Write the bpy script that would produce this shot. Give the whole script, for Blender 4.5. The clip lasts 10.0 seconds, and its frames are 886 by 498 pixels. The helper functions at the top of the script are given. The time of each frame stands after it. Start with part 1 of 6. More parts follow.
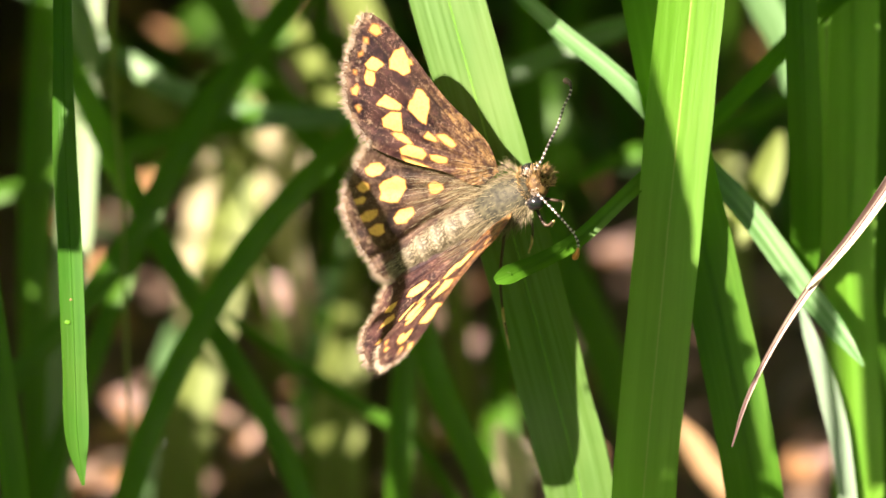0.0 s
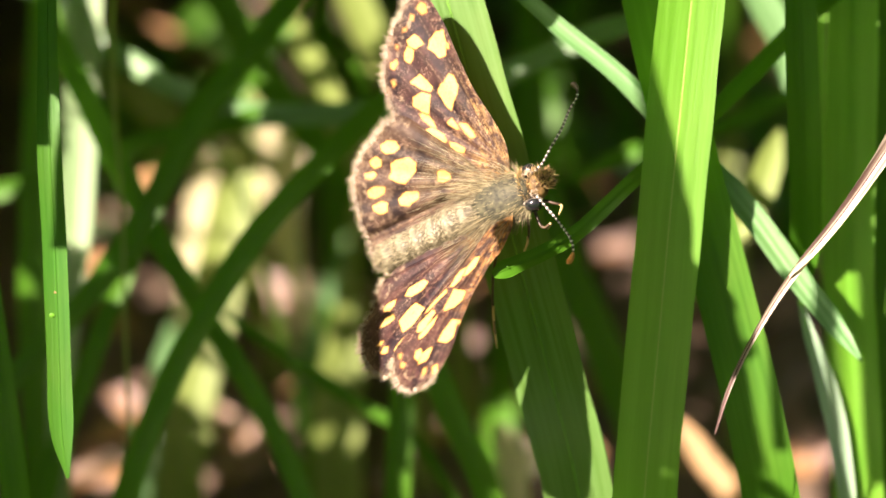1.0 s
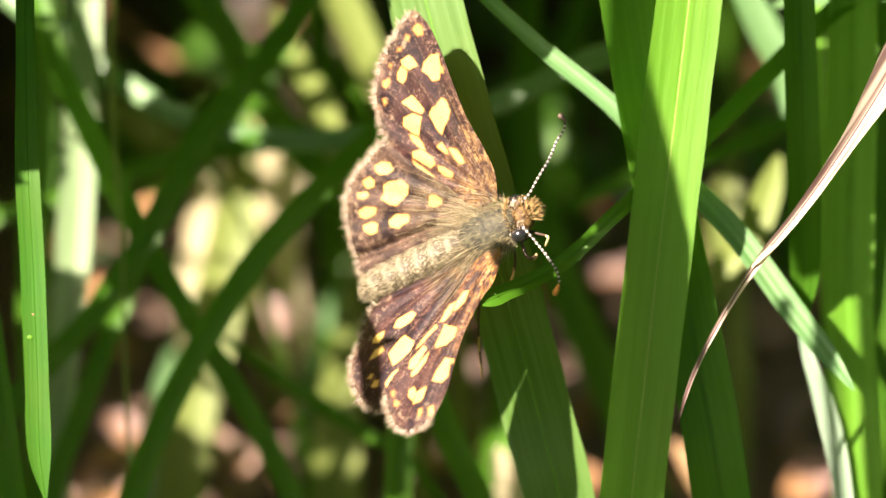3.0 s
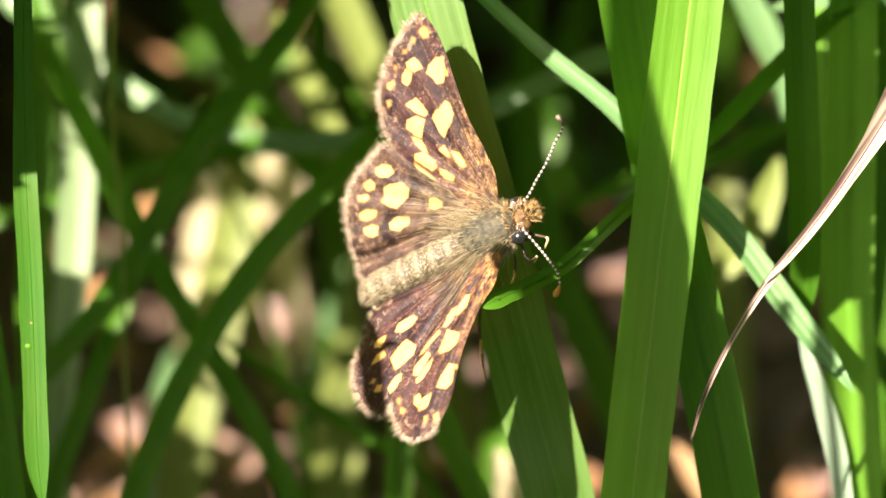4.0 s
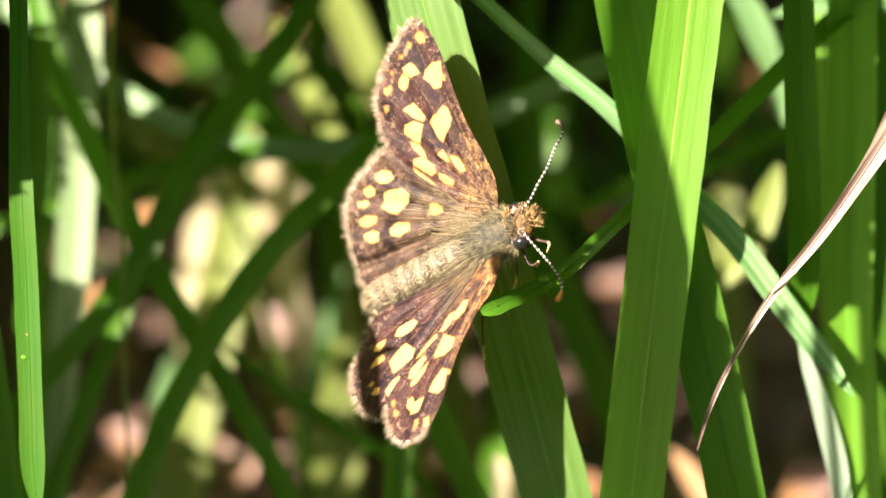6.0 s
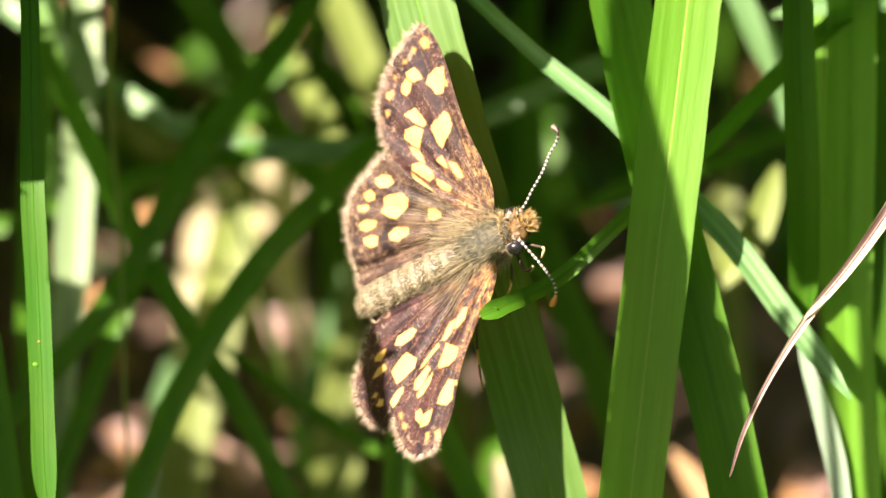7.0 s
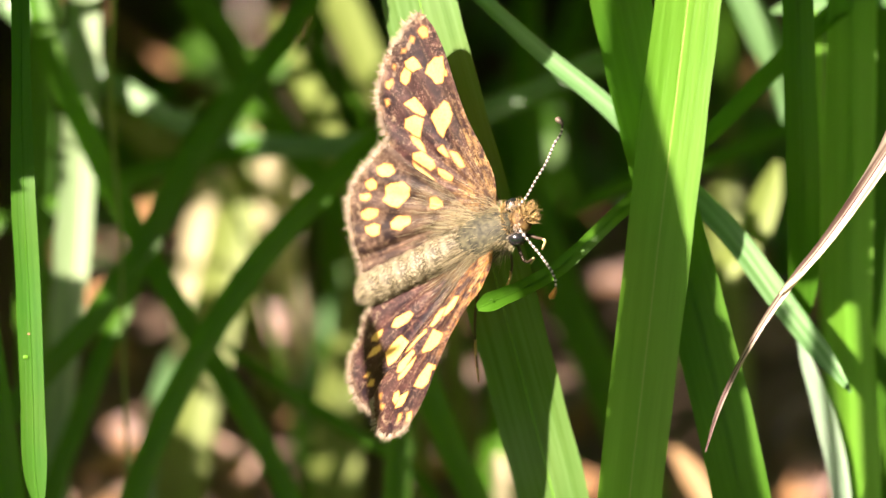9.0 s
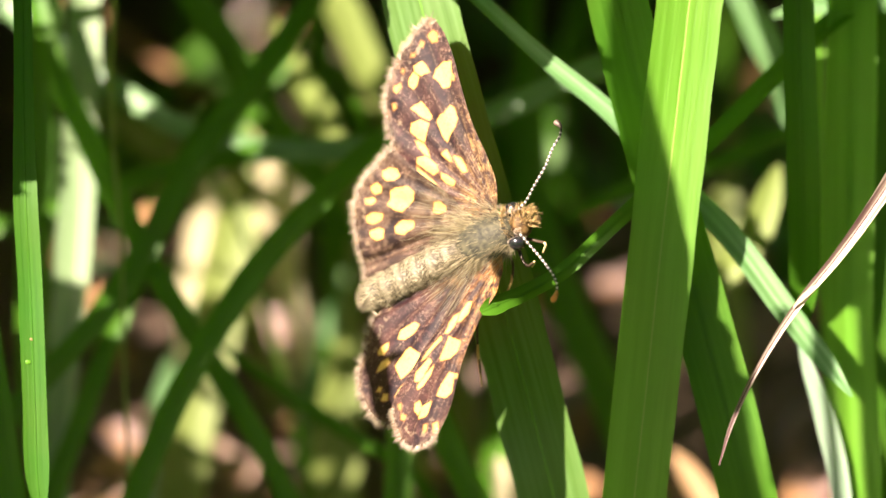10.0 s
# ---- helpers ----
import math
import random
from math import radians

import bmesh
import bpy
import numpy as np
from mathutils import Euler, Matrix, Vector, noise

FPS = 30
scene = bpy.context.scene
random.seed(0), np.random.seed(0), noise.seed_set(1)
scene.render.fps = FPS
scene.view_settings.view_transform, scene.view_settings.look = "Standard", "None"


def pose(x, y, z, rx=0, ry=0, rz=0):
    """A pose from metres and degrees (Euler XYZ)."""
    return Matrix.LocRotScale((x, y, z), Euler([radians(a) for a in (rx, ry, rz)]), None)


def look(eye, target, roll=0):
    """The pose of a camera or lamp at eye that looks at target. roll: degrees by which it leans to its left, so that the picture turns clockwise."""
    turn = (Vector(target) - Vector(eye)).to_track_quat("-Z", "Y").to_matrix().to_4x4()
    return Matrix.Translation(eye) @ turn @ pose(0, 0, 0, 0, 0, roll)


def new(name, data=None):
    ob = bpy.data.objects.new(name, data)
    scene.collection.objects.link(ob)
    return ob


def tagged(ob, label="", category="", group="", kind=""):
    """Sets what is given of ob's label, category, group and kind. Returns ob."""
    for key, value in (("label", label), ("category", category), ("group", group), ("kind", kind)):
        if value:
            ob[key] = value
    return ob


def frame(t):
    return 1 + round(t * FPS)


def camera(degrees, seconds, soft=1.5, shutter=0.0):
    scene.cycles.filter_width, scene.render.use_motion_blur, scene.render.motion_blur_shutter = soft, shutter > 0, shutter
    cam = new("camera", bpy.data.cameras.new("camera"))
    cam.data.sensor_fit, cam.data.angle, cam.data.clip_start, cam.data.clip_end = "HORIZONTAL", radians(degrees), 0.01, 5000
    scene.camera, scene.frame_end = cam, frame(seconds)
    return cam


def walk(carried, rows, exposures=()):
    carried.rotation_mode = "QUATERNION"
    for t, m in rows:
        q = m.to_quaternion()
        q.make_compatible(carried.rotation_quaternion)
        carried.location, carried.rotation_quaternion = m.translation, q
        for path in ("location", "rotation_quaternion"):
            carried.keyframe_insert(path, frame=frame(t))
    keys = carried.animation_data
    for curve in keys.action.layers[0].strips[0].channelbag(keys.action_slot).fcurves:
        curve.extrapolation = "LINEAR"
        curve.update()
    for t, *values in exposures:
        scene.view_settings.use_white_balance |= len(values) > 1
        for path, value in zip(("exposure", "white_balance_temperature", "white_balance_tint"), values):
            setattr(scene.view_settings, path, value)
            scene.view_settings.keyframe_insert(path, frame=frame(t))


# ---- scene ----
from mathutils import geometry

# ---- camera ----
MM = 0.001
AIM = Vector((0.0, 0.0, 0.052))
# axes of the working plane, the camera's view plane through the butterfly: right, up, towards the eye
AX = Vector((1, 0, 0))
AY = Vector((0, math.sin(radians(35)), math.cos(radians(35))))
AZ = Vector((0, -math.cos(radians(35)), math.sin(radians(35))))
TILT = Matrix((AX, AY, AZ)).transposed()
EYE = AIM + 300 * MM * AZ
HALVES = [0.0, 0.5, 1.0, 1.5, 2.0, 2.5, 4.0, 4.5, 5.0, 5.5, 7.0, 7.5, 8.0, 8.5, 9.0, 9.5, 10.0]


def spot(x, y, z):
    """A place in the world from millimetres in the working plane's axes."""
    return AIM + (float(x) * AX + float(y) * AY + float(z) * AZ) * MM


cam = camera(11.94, 10.0, soft=1.5)
cam.data.dof.use_dof = True
cam.data.dof.focus_distance = 0.299
cam.data.dof.aperture_fstop = 16.0
PAN_X = [0.00, -0.04, 0.04, 0.04, 0.16, 0.08, 0.08, 0.00, 0.04, 0.08, 0.16, 0.12, 0.24, 0.16, 0.16, 0.08, 0.12]
PAN_Y = [-1.84, -1.64, -1.98, -1.84, -0.88, -0.40, 0.00, 0.00, 0.24, 0.44, 0.52, 0.64, 0.52, 0.60, 0.24, 0.10, 0.52]
walk(cam, [(t, look(EYE, spot(x, y, 0))) for t, x, y in zip(HALVES, PAN_X, PAN_Y)], exposures=[(0.0, 2.16, 7400, 24), (10.0, 2.16, 7400, 24)])

# ---- light ----
SUN_WAY = (-0.55, 0.42, 0.72)  # towards the sun, in the working plane's axes
SUN_FROM = (SUN_WAY[0] * AX + SUN_WAY[1] * AY + SUN_WAY[2] * AZ).normalized()
world = bpy.data.worlds.new("sky")
scene.world = world
world.use_nodes = True
wn = world.node_tree.nodes
sky = wn.new("ShaderNodeTexSky")
sky.sky_type, sky.sun_disc = "NISHITA", False
sky.air_density, sky.dust_density, sky.ozone_density = 0.6, 4.0, 0.5
sky.sun_elevation = math.asin(SUN_FROM.z)
sky.sun_rotation = math.atan2(SUN_FROM.x, SUN_FROM.y)
wn["Background"].inputs["Strength"].default_value = 0.038
world.node_tree.links.new(sky.outputs[0], wn["Background"].inputs["Color"])
sun = new("sun", bpy.data.lights.new("sun", "SUN"))
sun.data.energy, sun.data.angle, sun.data.color = 5.0, radians(0.45), (1.0, 0.95, 0.86)
sun.matrix_world = look(spot(0, 0, 0) + SUN_FROM * 2, spot(0, 0, 0))


# ---- materials ----
class Nodes:
    """A short way to write node materials."""

    def __init__(self, name):
        self.mat = bpy.data.materials.new(name)
        self.mat.use_nodes = True
        self.tree = self.mat.node_tree
        self.bsdf = self.tree.nodes["Principled BSDF"]
        self.out = self.tree.nodes["Material Output"]

    def add(self, kind, **sets):
        n = self.tree.nodes.new("ShaderNode" + kind)
        for k, v in sets.items():
            setattr(n, k, v)
        return n

    def link(self, a, b):
        self.tree.links.new(a, b)

    def coords(self, which="Object", scale=(1, 1, 1)):
        tc, mp = self.add("TexCoord"), self.add("Mapping")
        mp.inputs["Scale"].default_value = scale
        self.link(tc.outputs[which], mp.inputs["Vector"])
        return mp.outputs[0]

    def noise(self, vec, scale, detail=4.0, rough=0.55):
        n = self.add("TexNoise")
        n.inputs["Scale"].default_value, n.inputs["Detail"].default_value = scale, detail
        n.inputs["Roughness"].default_value = rough
        self.link(vec, n.inputs["Vector"])
        return n.outputs["Fac"]

    def ramp(self, fac, stops):
        r = self.add("ValToRGB")
        el = r.color_ramp.elements
        while len(el) < len(stops):
            el.new(0.5)
        for e, (p, c) in zip(el, stops):
            e.position, e.color = p, (*c, 1)
        self.link(fac, r.inputs[0])
        return r.outputs[0]

    def mix(self, fac, a, b, blend="MIX"):
        m = self.add("Mix", data_type="RGBA", blend_type=blend)
        for sock, v in ((m.inputs[0], fac), (m.inputs[6], a), (m.inputs[7], b)):
            if isinstance(v, (int, float)):
                sock.default_value = v
            elif isinstance(v, tuple):
                sock.default_value = (*v, 1)
            else:
                self.link(v, sock)
        return m.outputs[2]

    def bump(self, height, strength, distance):
        b = self.add("Bump")
        b.inputs["Strength"].default_value, b.inputs["Distance"].default_value = strength, distance
        self.link(height, b.inputs["Height"])
        self.link(b.outputs[0], self.bsdf.inputs["Normal"])
        return b.outputs[0]

    def thin(self, color, fac, normal=None):
        """Lets light through a thin sheet."""
        tl, mx = self.add("BsdfTranslucent"), self.add("MixShader")
        if isinstance(color, tuple):
            tl.inputs[0].default_value = (*color, 1)
        else:
            self.link(color, tl.inputs[0])
        mx.inputs[0].default_value = fac
        self.link(self.bsdf.outputs[0], mx.inputs[1])
        self.link(tl.outputs[0], mx.inputs[2])
        self.link(mx.outputs[0], self.out.inputs[0])


def leaf_material(name, dark, light, through_color, fac, rough, spec=0.5, stain=(0.2, 0.16, 0.04), vein=(3.2, 0.05, 1), relief=0.5, edge=0.15):
    m = Nodes(name)
    # across the blade in x, along it in y, both in millimetres
    veins = m.noise(m.coords("UV", vein), 1.0, 3.0)
    fine = m.noise(m.coords("UV", (9.0, 0.25, 1)), 1.0, 2.0)
    patch = m.noise(m.coords("UV", (0.25, 0.12, 1)), 1.0, 4.0)
    specks = m.noise(m.coords("UV", (2.5, 1.2, 1)), 1.0, 3.0, 0.6)
    col = m.mix(m.ramp(veins, [(0.5 - edge, (0, 0, 0)), (0.5 + edge, (1, 1, 1))]), dark, light)
    col = m.mix(m.ramp(patch, [(0.35, (0, 0, 0)), (0.8, (0.5, 0.5, 0.5))]), col, tuple(0.75 * a + 0.25 * b for a, b in zip(light, stain)))
    col = m.mix(m.ramp(specks, [(0.70, (0, 0, 0)), (0.78, (0.6, 0.6, 0.6))]), col, stain)
    rnd = m.add("ObjectInfo").outputs["Random"]
    hsv = m.add("HueSaturation")
    mr = m.add("MapRange")
    mr.inputs[3].default_value, mr.inputs[4].default_value = 0.85, 1.15
    m.link(rnd, mr.inputs[0])
    m.link(mr.outputs[0], hsv.inputs["Value"])
    m.link(col, hsv.inputs["Color"])
    m.link(hsv.outputs[0], m.bsdf.inputs["Base Color"])
    m.bsdf.inputs["Roughness"].default_value = rough
    m.bsdf.inputs["Specular IOR Level"].default_value = spec
    m.bump(m.mix(0.4, veins, fine), relief, 0.00012)
    m.thin(m.mix(0.7, m.mix(m.ramp(fine, [(0.3, (0.7, 0.7, 0.7)), (0.7, (1, 1, 1))]), (0, 0, 0), through_color), through_color), fac)
    return m.mat


LEAF = leaf_material("grass leaf", (0.028, 0.120, 0.006), (0.055, 0.185, 0.014), (0.13, 0.40, 0.018), 0.38, 0.45, 0.22)
LEAF_FRESH = leaf_material("fresh grass leaf", (0.020, 0.115, 0.006), (0.032, 0.15, 0.010), (0.08, 0.36, 0.015), 0.34, 0.5, 0.22)
# Brighter than LEAF, for sunlit blades; sunlight is partly in this colour.
LEAF_BRIGHT = leaf_material("bright grass leaf", (0.066, 0.225, 0.008), (0.160, 0.41, 0.050), (0.40, 0.80, 0.14), 0.45, 0.42, 0.25, vein=(1.7, 0.04, 1), edge=0.2)
# Sun sheen is partly put into the pale vein tones of these four leaves.
LEAF_PALE = leaf_material("pale glossy grass leaf", (0.036, 0.155, 0.028), (0.19, 0.36, 0.17), (0.16, 0.42, 0.07), 0.28, 0.40, 0.6, relief=0.3)
LEAF_RIB = leaf_material("ribbed grass leaf", (0.030, 0.092, 0.006), (0.112, 0.225, 0.070), (0.15, 0.36, 0.03), 0.3, 0.28, 0.38, vein=(2.6, 0.03, 1), relief=0.3, edge=0.24)
LEAF_SHEEN = leaf_material("whitish grass leaf", (0.06, 0.15, 0.04), (0.26, 0.36, 0.20), (0.28, 0.46, 0.16), 0.25, 0.42, 0.7)
LEAF_GLEAM = leaf_material("grass leaf with sun gleam in its colour", (0.15, 0.28, 0.17), (0.38, 0.52, 0.38), (0.30, 0.50, 0.22), 0.25, 0.42, 0.8)
LEAF_OLIVE = leaf_material("pale olive grass leaf", (0.10, 0.16, 0.028), (0.23, 0.29, 0.085), (0.44, 0.54, 0.17), 0.36, 0.5, 0.25)
RIB_PALE = leaf_material("pale yellow-green midrib", (0.22, 0.36, 0.05), (0.34, 0.48, 0.12), (0.55, 0.75, 0.22), 0.4, 0.4, 0.4)
FOLIAGE = leaf_material("unseen shade leaf", (0.07, 0.16, 0.005), (0.12, 0.24, 0.010), (0.34, 0.54, 0.015), 0.5, 0.45)
STRAW = leaf_material("dry straw", (0.12, 0.060, 0.060), (0.58, 0.49, 0.38), (0.5, 0.38, 0.18), 0.22, 0.5, 0.3, stain=(0.13, 0.055, 0.06), vein=(2.4, 0.03, 1), edge=0.05)
STRAW_DARK = leaf_material("dark purplish straw", (0.05, 0.022, 0.028), (0.16, 0.085, 0.085), (0.2, 0.1, 0.08), 0.15, 0.6, 0.2)
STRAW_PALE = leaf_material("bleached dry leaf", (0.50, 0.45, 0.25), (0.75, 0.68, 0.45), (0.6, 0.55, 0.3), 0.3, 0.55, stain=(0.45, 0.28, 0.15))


def dead_material(name, a, b):
    m = Nodes(name)
    n1 = m.noise(m.coords("Object"), 260.0, 5.0)
    n2 = m.noise(m.coords("Object"), 1400.0, 4.0)
    col = m.mix(m.ramp(n1, [(0.3, (0, 0, 0)), (0.7, (1, 1, 1))]), a, b)
    col = m.mix(m.ramp(n2, [(0.55, (0, 0, 0)), (0.75, (0.7, 0.7, 0.7))]), col, (0.10, 0.06, 0.04))
    m.link(col, m.bsdf.inputs["Base Color"])
    m.bsdf.inputs["Roughness"].default_value = 0.7
    m.bump(n2, 0.5, 0.0003)
    return m.mat


DEAD_MAUVE = dead_material("dead leaf mauve", (0.17, 0.108, 0.092), (0.29, 0.20, 0.175))
DEAD_PINK = dead_material("dead leaf pinkish", (0.32, 0.20, 0.145), (0.48, 0.34, 0.265))
DEAD_ORANGE = dead_material("dead leaf orange", (0.40, 0.20, 0.07), (0.55, 0.33, 0.16))
DEAD_BROWN = dead_material("dead leaf brown", (0.20, 0.10, 0.04), (0.34, 0.18, 0.08))
DEAD_PALE_ORANGE = leaf_material("withered orange blade", (0.42, 0.24, 0.11), (0.62, 0.42, 0.24), (0.5, 0.3, 0.14), 0.25, 0.6, 0.2)
DEAD_PALE = dead_material("dead leaf bleached", (0.55, 0.45, 0.36), (0.72, 0.62, 0.52))


def soil_material():
    m = Nodes("damp soil")
    n1 = m.noise(m.coords("Object"), 60.0, 6.0)
    n2 = m.noise(m.coords("Object"), 600.0, 5.0)
    col = m.mix(n1, (0.050, 0.032, 0.022), (0.17, 0.110, 0.075))
    col = m.mix(m.ramp(n2, [(0.55, (0, 0, 0)), (0.8, (0.5, 0.5, 0.5))]), col, (0.34, 0.25, 0.19))
    # mossy turf away from the bare patch
    far = m.add("VectorMath", operation="LENGTH")
    m.link(m.coords("Object"), far.inputs[0])
    turf = m.mix(m.noise(m.coords("Object"), 9.0, 6.0), (0.018, 0.045, 0.008), (0.05, 0.095, 0.018))
    span = m.add("MapRange")
    span.inputs[1].default_value, span.inputs[2].default_value = 0.45, 0.9
    m.link(far.outputs["Value"], span.inputs[0])
    col = m.mix(span.outputs[0], col, turf)
    m.link(col, m.bsdf.inputs["Base Color"])
    m.bsdf.inputs["Roughness"].default_value = 0.9
    m.bump(n2, 0.8, 0.001)
    return m.mat


SOIL = soil_material()


def wing_material(name, gold_dark, gold_light, deep=(0.008, 0.0028, 0.0055), brown=(0.036, 0.015, 0.014), patch=(0.066, 0.028, 0.025)):
    m = Nodes(name)
    pattern = m.add("Attribute", attribute_name="pattern").outputs["Fac"]
    dust = m.add("Attribute", attribute_name="dust").outputs["Fac"]
    rim = m.add("Attribute", attribute_name="rim").outputs["Fac"]
    vein = m.add("Attribute", attribute_name="vein").outputs["Fac"]
    streak = m.noise(m.coords("UV", (0.7, 26.0, 1)), 1.0, 4.0, 0.65)
    coarse = m.noise(m.coords("Object"), 1700.0, 4.0, 0.7)
    scales = m.noise(m.coords("Object"), 5200.0, 3.0, 0.75)
    big = m.noise(m.coords("Object"), 420.0, 3.0)
    # violet-black ground, brown patches, tan frosting
    col = m.mix(m.ramp(big, [(0.42, (0, 0, 0)), (0.60, (1, 1, 1))]), deep, brown)
    col = m.mix(m.ramp(coarse, [(0.50, (0, 0, 0)), (0.64, (0.75, 0.75, 0.75))]), col, patch)
    # frosting lies in drifts
    drift = m.noise(m.coords("Object"), 800.0, 3.0)
    frost = m.add("Math", operation="MULTIPLY", use_clamp=True)
    m.link(m.ramp(scales, [(0.50, (0, 0, 0)), (0.66, (0.7, 0.7, 0.7))]), frost.inputs[0])
    m.link(m.ramp(drift, [(0.44, (0.0, 0.0, 0.0)), (0.62, (1, 1, 1))]), frost.inputs[1])
    col = m.mix(frost.outputs[0], col, (0.25, 0.15, 0.105))
    veined = m.add("Math", operation="MULTIPLY", use_clamp=True)
    m.link(vein, veined.inputs[0])
    m.link(m.ramp(scales, [(0.42, (0.0, 0.0, 0.0)), (0.60, (0.6, 0.6, 0.6))]), veined.inputs[1])
    col = m.mix(veined.outputs[0], col, (0.27, 0.165, 0.095))
    gold = m.mix(m.ramp(streak, [(0.44, (0, 0, 0)), (0.55, (1, 1, 1))]), gold_dark, gold_light)
    gold = m.mix(m.ramp(scales, [(0.52, (0, 0, 0)), (0.64, (0.55, 0.55, 0.55))]), gold, (0.56, 0.40, 0.21))
    gold = m.mix(m.ramp(coarse, [(0.36, (0.8, 0.8, 0.8)), (0.46, (0, 0, 0))]), gold, (0.018, 0.008, 0.006))
    amount = m.add("Math", operation="MULTIPLY", use_clamp=True)
    m.link(dust, amount.inputs[0])
    m.link(m.mix(1.0, m.ramp(coarse, [(0.40, (0.1, 0.1, 0.1)), (0.54, (1, 1, 1))]), m.ramp(drift, [(0.36, (0.3, 0.3, 0.3)), (0.56, (1, 1, 1))]), "MULTIPLY"), amount.inputs[1])
    col = m.mix(amount.outputs[0], col, gold)
    col = m.mix(rim, col, m.mix(m.ramp(coarse, [(0.42, (0, 0, 0)), (0.56, (1, 1, 1))]), (0.035, 0.017, 0.013), (0.36, 0.26, 0.16)))
    yellow = m.mix(m.ramp(scales, [(0.25, (0, 0, 0)), (0.55, (1, 1, 1))]), (0.54, 0.31, 0.070), (0.72, 0.46, 0.125))
    col = m.mix(m.ramp(pattern, [(0.05, (0, 0, 0)), (0.42, (0.85, 0.85, 0.85))]), col, (0.34, 0.15, 0.04))
    col = m.mix(m.ramp(pattern, [(0.35, (0, 0, 0)), (0.75, (1, 1, 1))]), col, yellow)
    m.link(col, m.bsdf.inputs["Base Color"])
    m.bsdf.inputs["Roughness"].default_value = 0.55
    m.bsdf.inputs["Specular IOR Level"].default_value = 0.2
    m.bump(m.mix(0.5, streak, coarse), 0.8, 0.00007)
    m.thin((0.5, 0.25, 0.06), 0.10)
    return m.mat


def plain(name, a, b, scale, rough=0.6, metallic=0.0, spec=0.5, bump=0.4):
    m = Nodes(name)
    n = m.noise(m.coords("Object"), scale, 4.0)
    m.link(m.mix(m.ramp(n, [(0.35, (0, 0, 0)), (0.65, (1, 1, 1))]), a, b), m.bsdf.inputs["Base Color"])
    m.bsdf.inputs["Roughness"].default_value, m.bsdf.inputs["Metallic"].default_value = rough, metallic
    m.bsdf.inputs["Specular IOR Level"].default_value = spec
    if bump:
        m.bump(n, bump, 0.00008)
    return m.mat


def hair_material(name, a, b):
    m = Nodes(name)
    rnd = m.add("NewGeometry").outputs["Random Per Island"]
    m.link(m.mix(rnd, a, b), m.bsdf.inputs["Base Color"])
    m.bsdf.inputs["Roughness"].default_value = 0.45
    return m.mat


def abdomen_material():
    m = Nodes("banded abdomen")
    sep, mul, sine = m.add("SeparateXYZ"), m.add("Math", operation="MULTIPLY"), m.add("Math", operation="SINE")
    m.link(m.coords("Object"), sep.inputs[0])
    m.link(sep.outputs[0], mul.inputs[0])
    mul.inputs[1].default_value = 4600.0
    m.link(mul.outputs[0], sine.inputs[0])
    grain = m.noise(m.coords("Object"), 5000.0, 3.0, 0.7)
    col = m.mix(m.ramp(sine.outputs[0], [(0.0, (0, 0, 0)), (1.0, (1, 1, 1))]), (0.052, 0.040, 0.019), (0.120, 0.100, 0.060))
    col = m.mix(m.ramp(grain, [(0.5, (0, 0, 0)), (0.7, (0.7, 0.7, 0.7))]), col, (0.46, 0.40, 0.27))
    m.link(col, m.bsdf.inputs["Base Color"])
    m.bsdf.inputs["Roughness"].default_value = 0.65
    m.bump(grain, 0.6, 0.00006)
    return m.mat


WING = wing_material("wing scales", (0.026, 0.012, 0.007), (0.34, 0.195, 0.070))
WING_OLIVE = wing_material("olive-dusted wing scales", (0.024, 0.016, 0.010), (0.26, 0.19, 0.105), (0.012, 0.006, 0.006), (0.052, 0.030, 0.021), (0.105, 0.066, 0.043))
WING_ORANGE = wing_material("orange-dusted wing scales", (0.036, 0.011, 0.005), (0.50, 0.22, 0.048))
FRINGE = hair_material("wing fringe", (0.10, 0.065, 0.04), (0.56, 0.47, 0.34))
FUR_BODY = hair_material("olive brown fur", (0.02, 0.013, 0.005), (0.44, 0.37, 0.21))
FUR_ABDOMEN = hair_material("pale abdomen fur", (0.045, 0.032, 0.012), (0.60, 0.52, 0.33))
FUR_HEAD = hair_material("tawny head bristles", (0.008, 0.004, 0.002), (0.62, 0.42, 0.17))
THORAX = plain("slate thorax", (0.024, 0.025, 0.020), (0.085, 0.078, 0.048), 2200.0, 0.62, spec=0.14, bump=0.7)
HEAD = plain("tawny head", (0.035, 0.018, 0.008), (0.20, 0.12, 0.045), 1800.0, 0.6, spec=0.2, bump=0.8)
ABDOMEN = abdomen_material()
EYE_BLACK = plain("black compound eye", (0.006, 0.006, 0.008), (0.02, 0.02, 0.024), 4000.0, 0.18, spec=0.9, bump=0.1)
ANT_DARK = plain("antenna dark rings", (0.02, 0.015, 0.012), (0.06, 0.045, 0.04), 3000.0, 0.4)
ANT_PALE = plain("antenna pale rings", (0.46, 0.42, 0.37), (0.64, 0.60, 0.53), 3000.0, 0.5)
TUFT = hair_material("pale tuft", (0.22, 0.15, 0.10), (0.62, 0.54, 0.44))
ANT_BROWN = plain("brown antenna tip", (0.05, 0.035, 0.028), (0.15, 0.105, 0.08), 2500.0, 0.45)
ANT_CLUB = plain("orange antenna tip", (0.34, 0.11, 0.025), (0.60, 0.25, 0.06), 2500.0, 0.4)
LEG_DARK = plain("dark brown leg", (0.03, 0.018, 0.010), (0.08, 0.05, 0.03), 2500.0, 0.45)
LEG_TAN = plain("tan leg", (0.40, 0.26, 0.10), (0.70, 0.52, 0.26), 2500.0, 0.45)


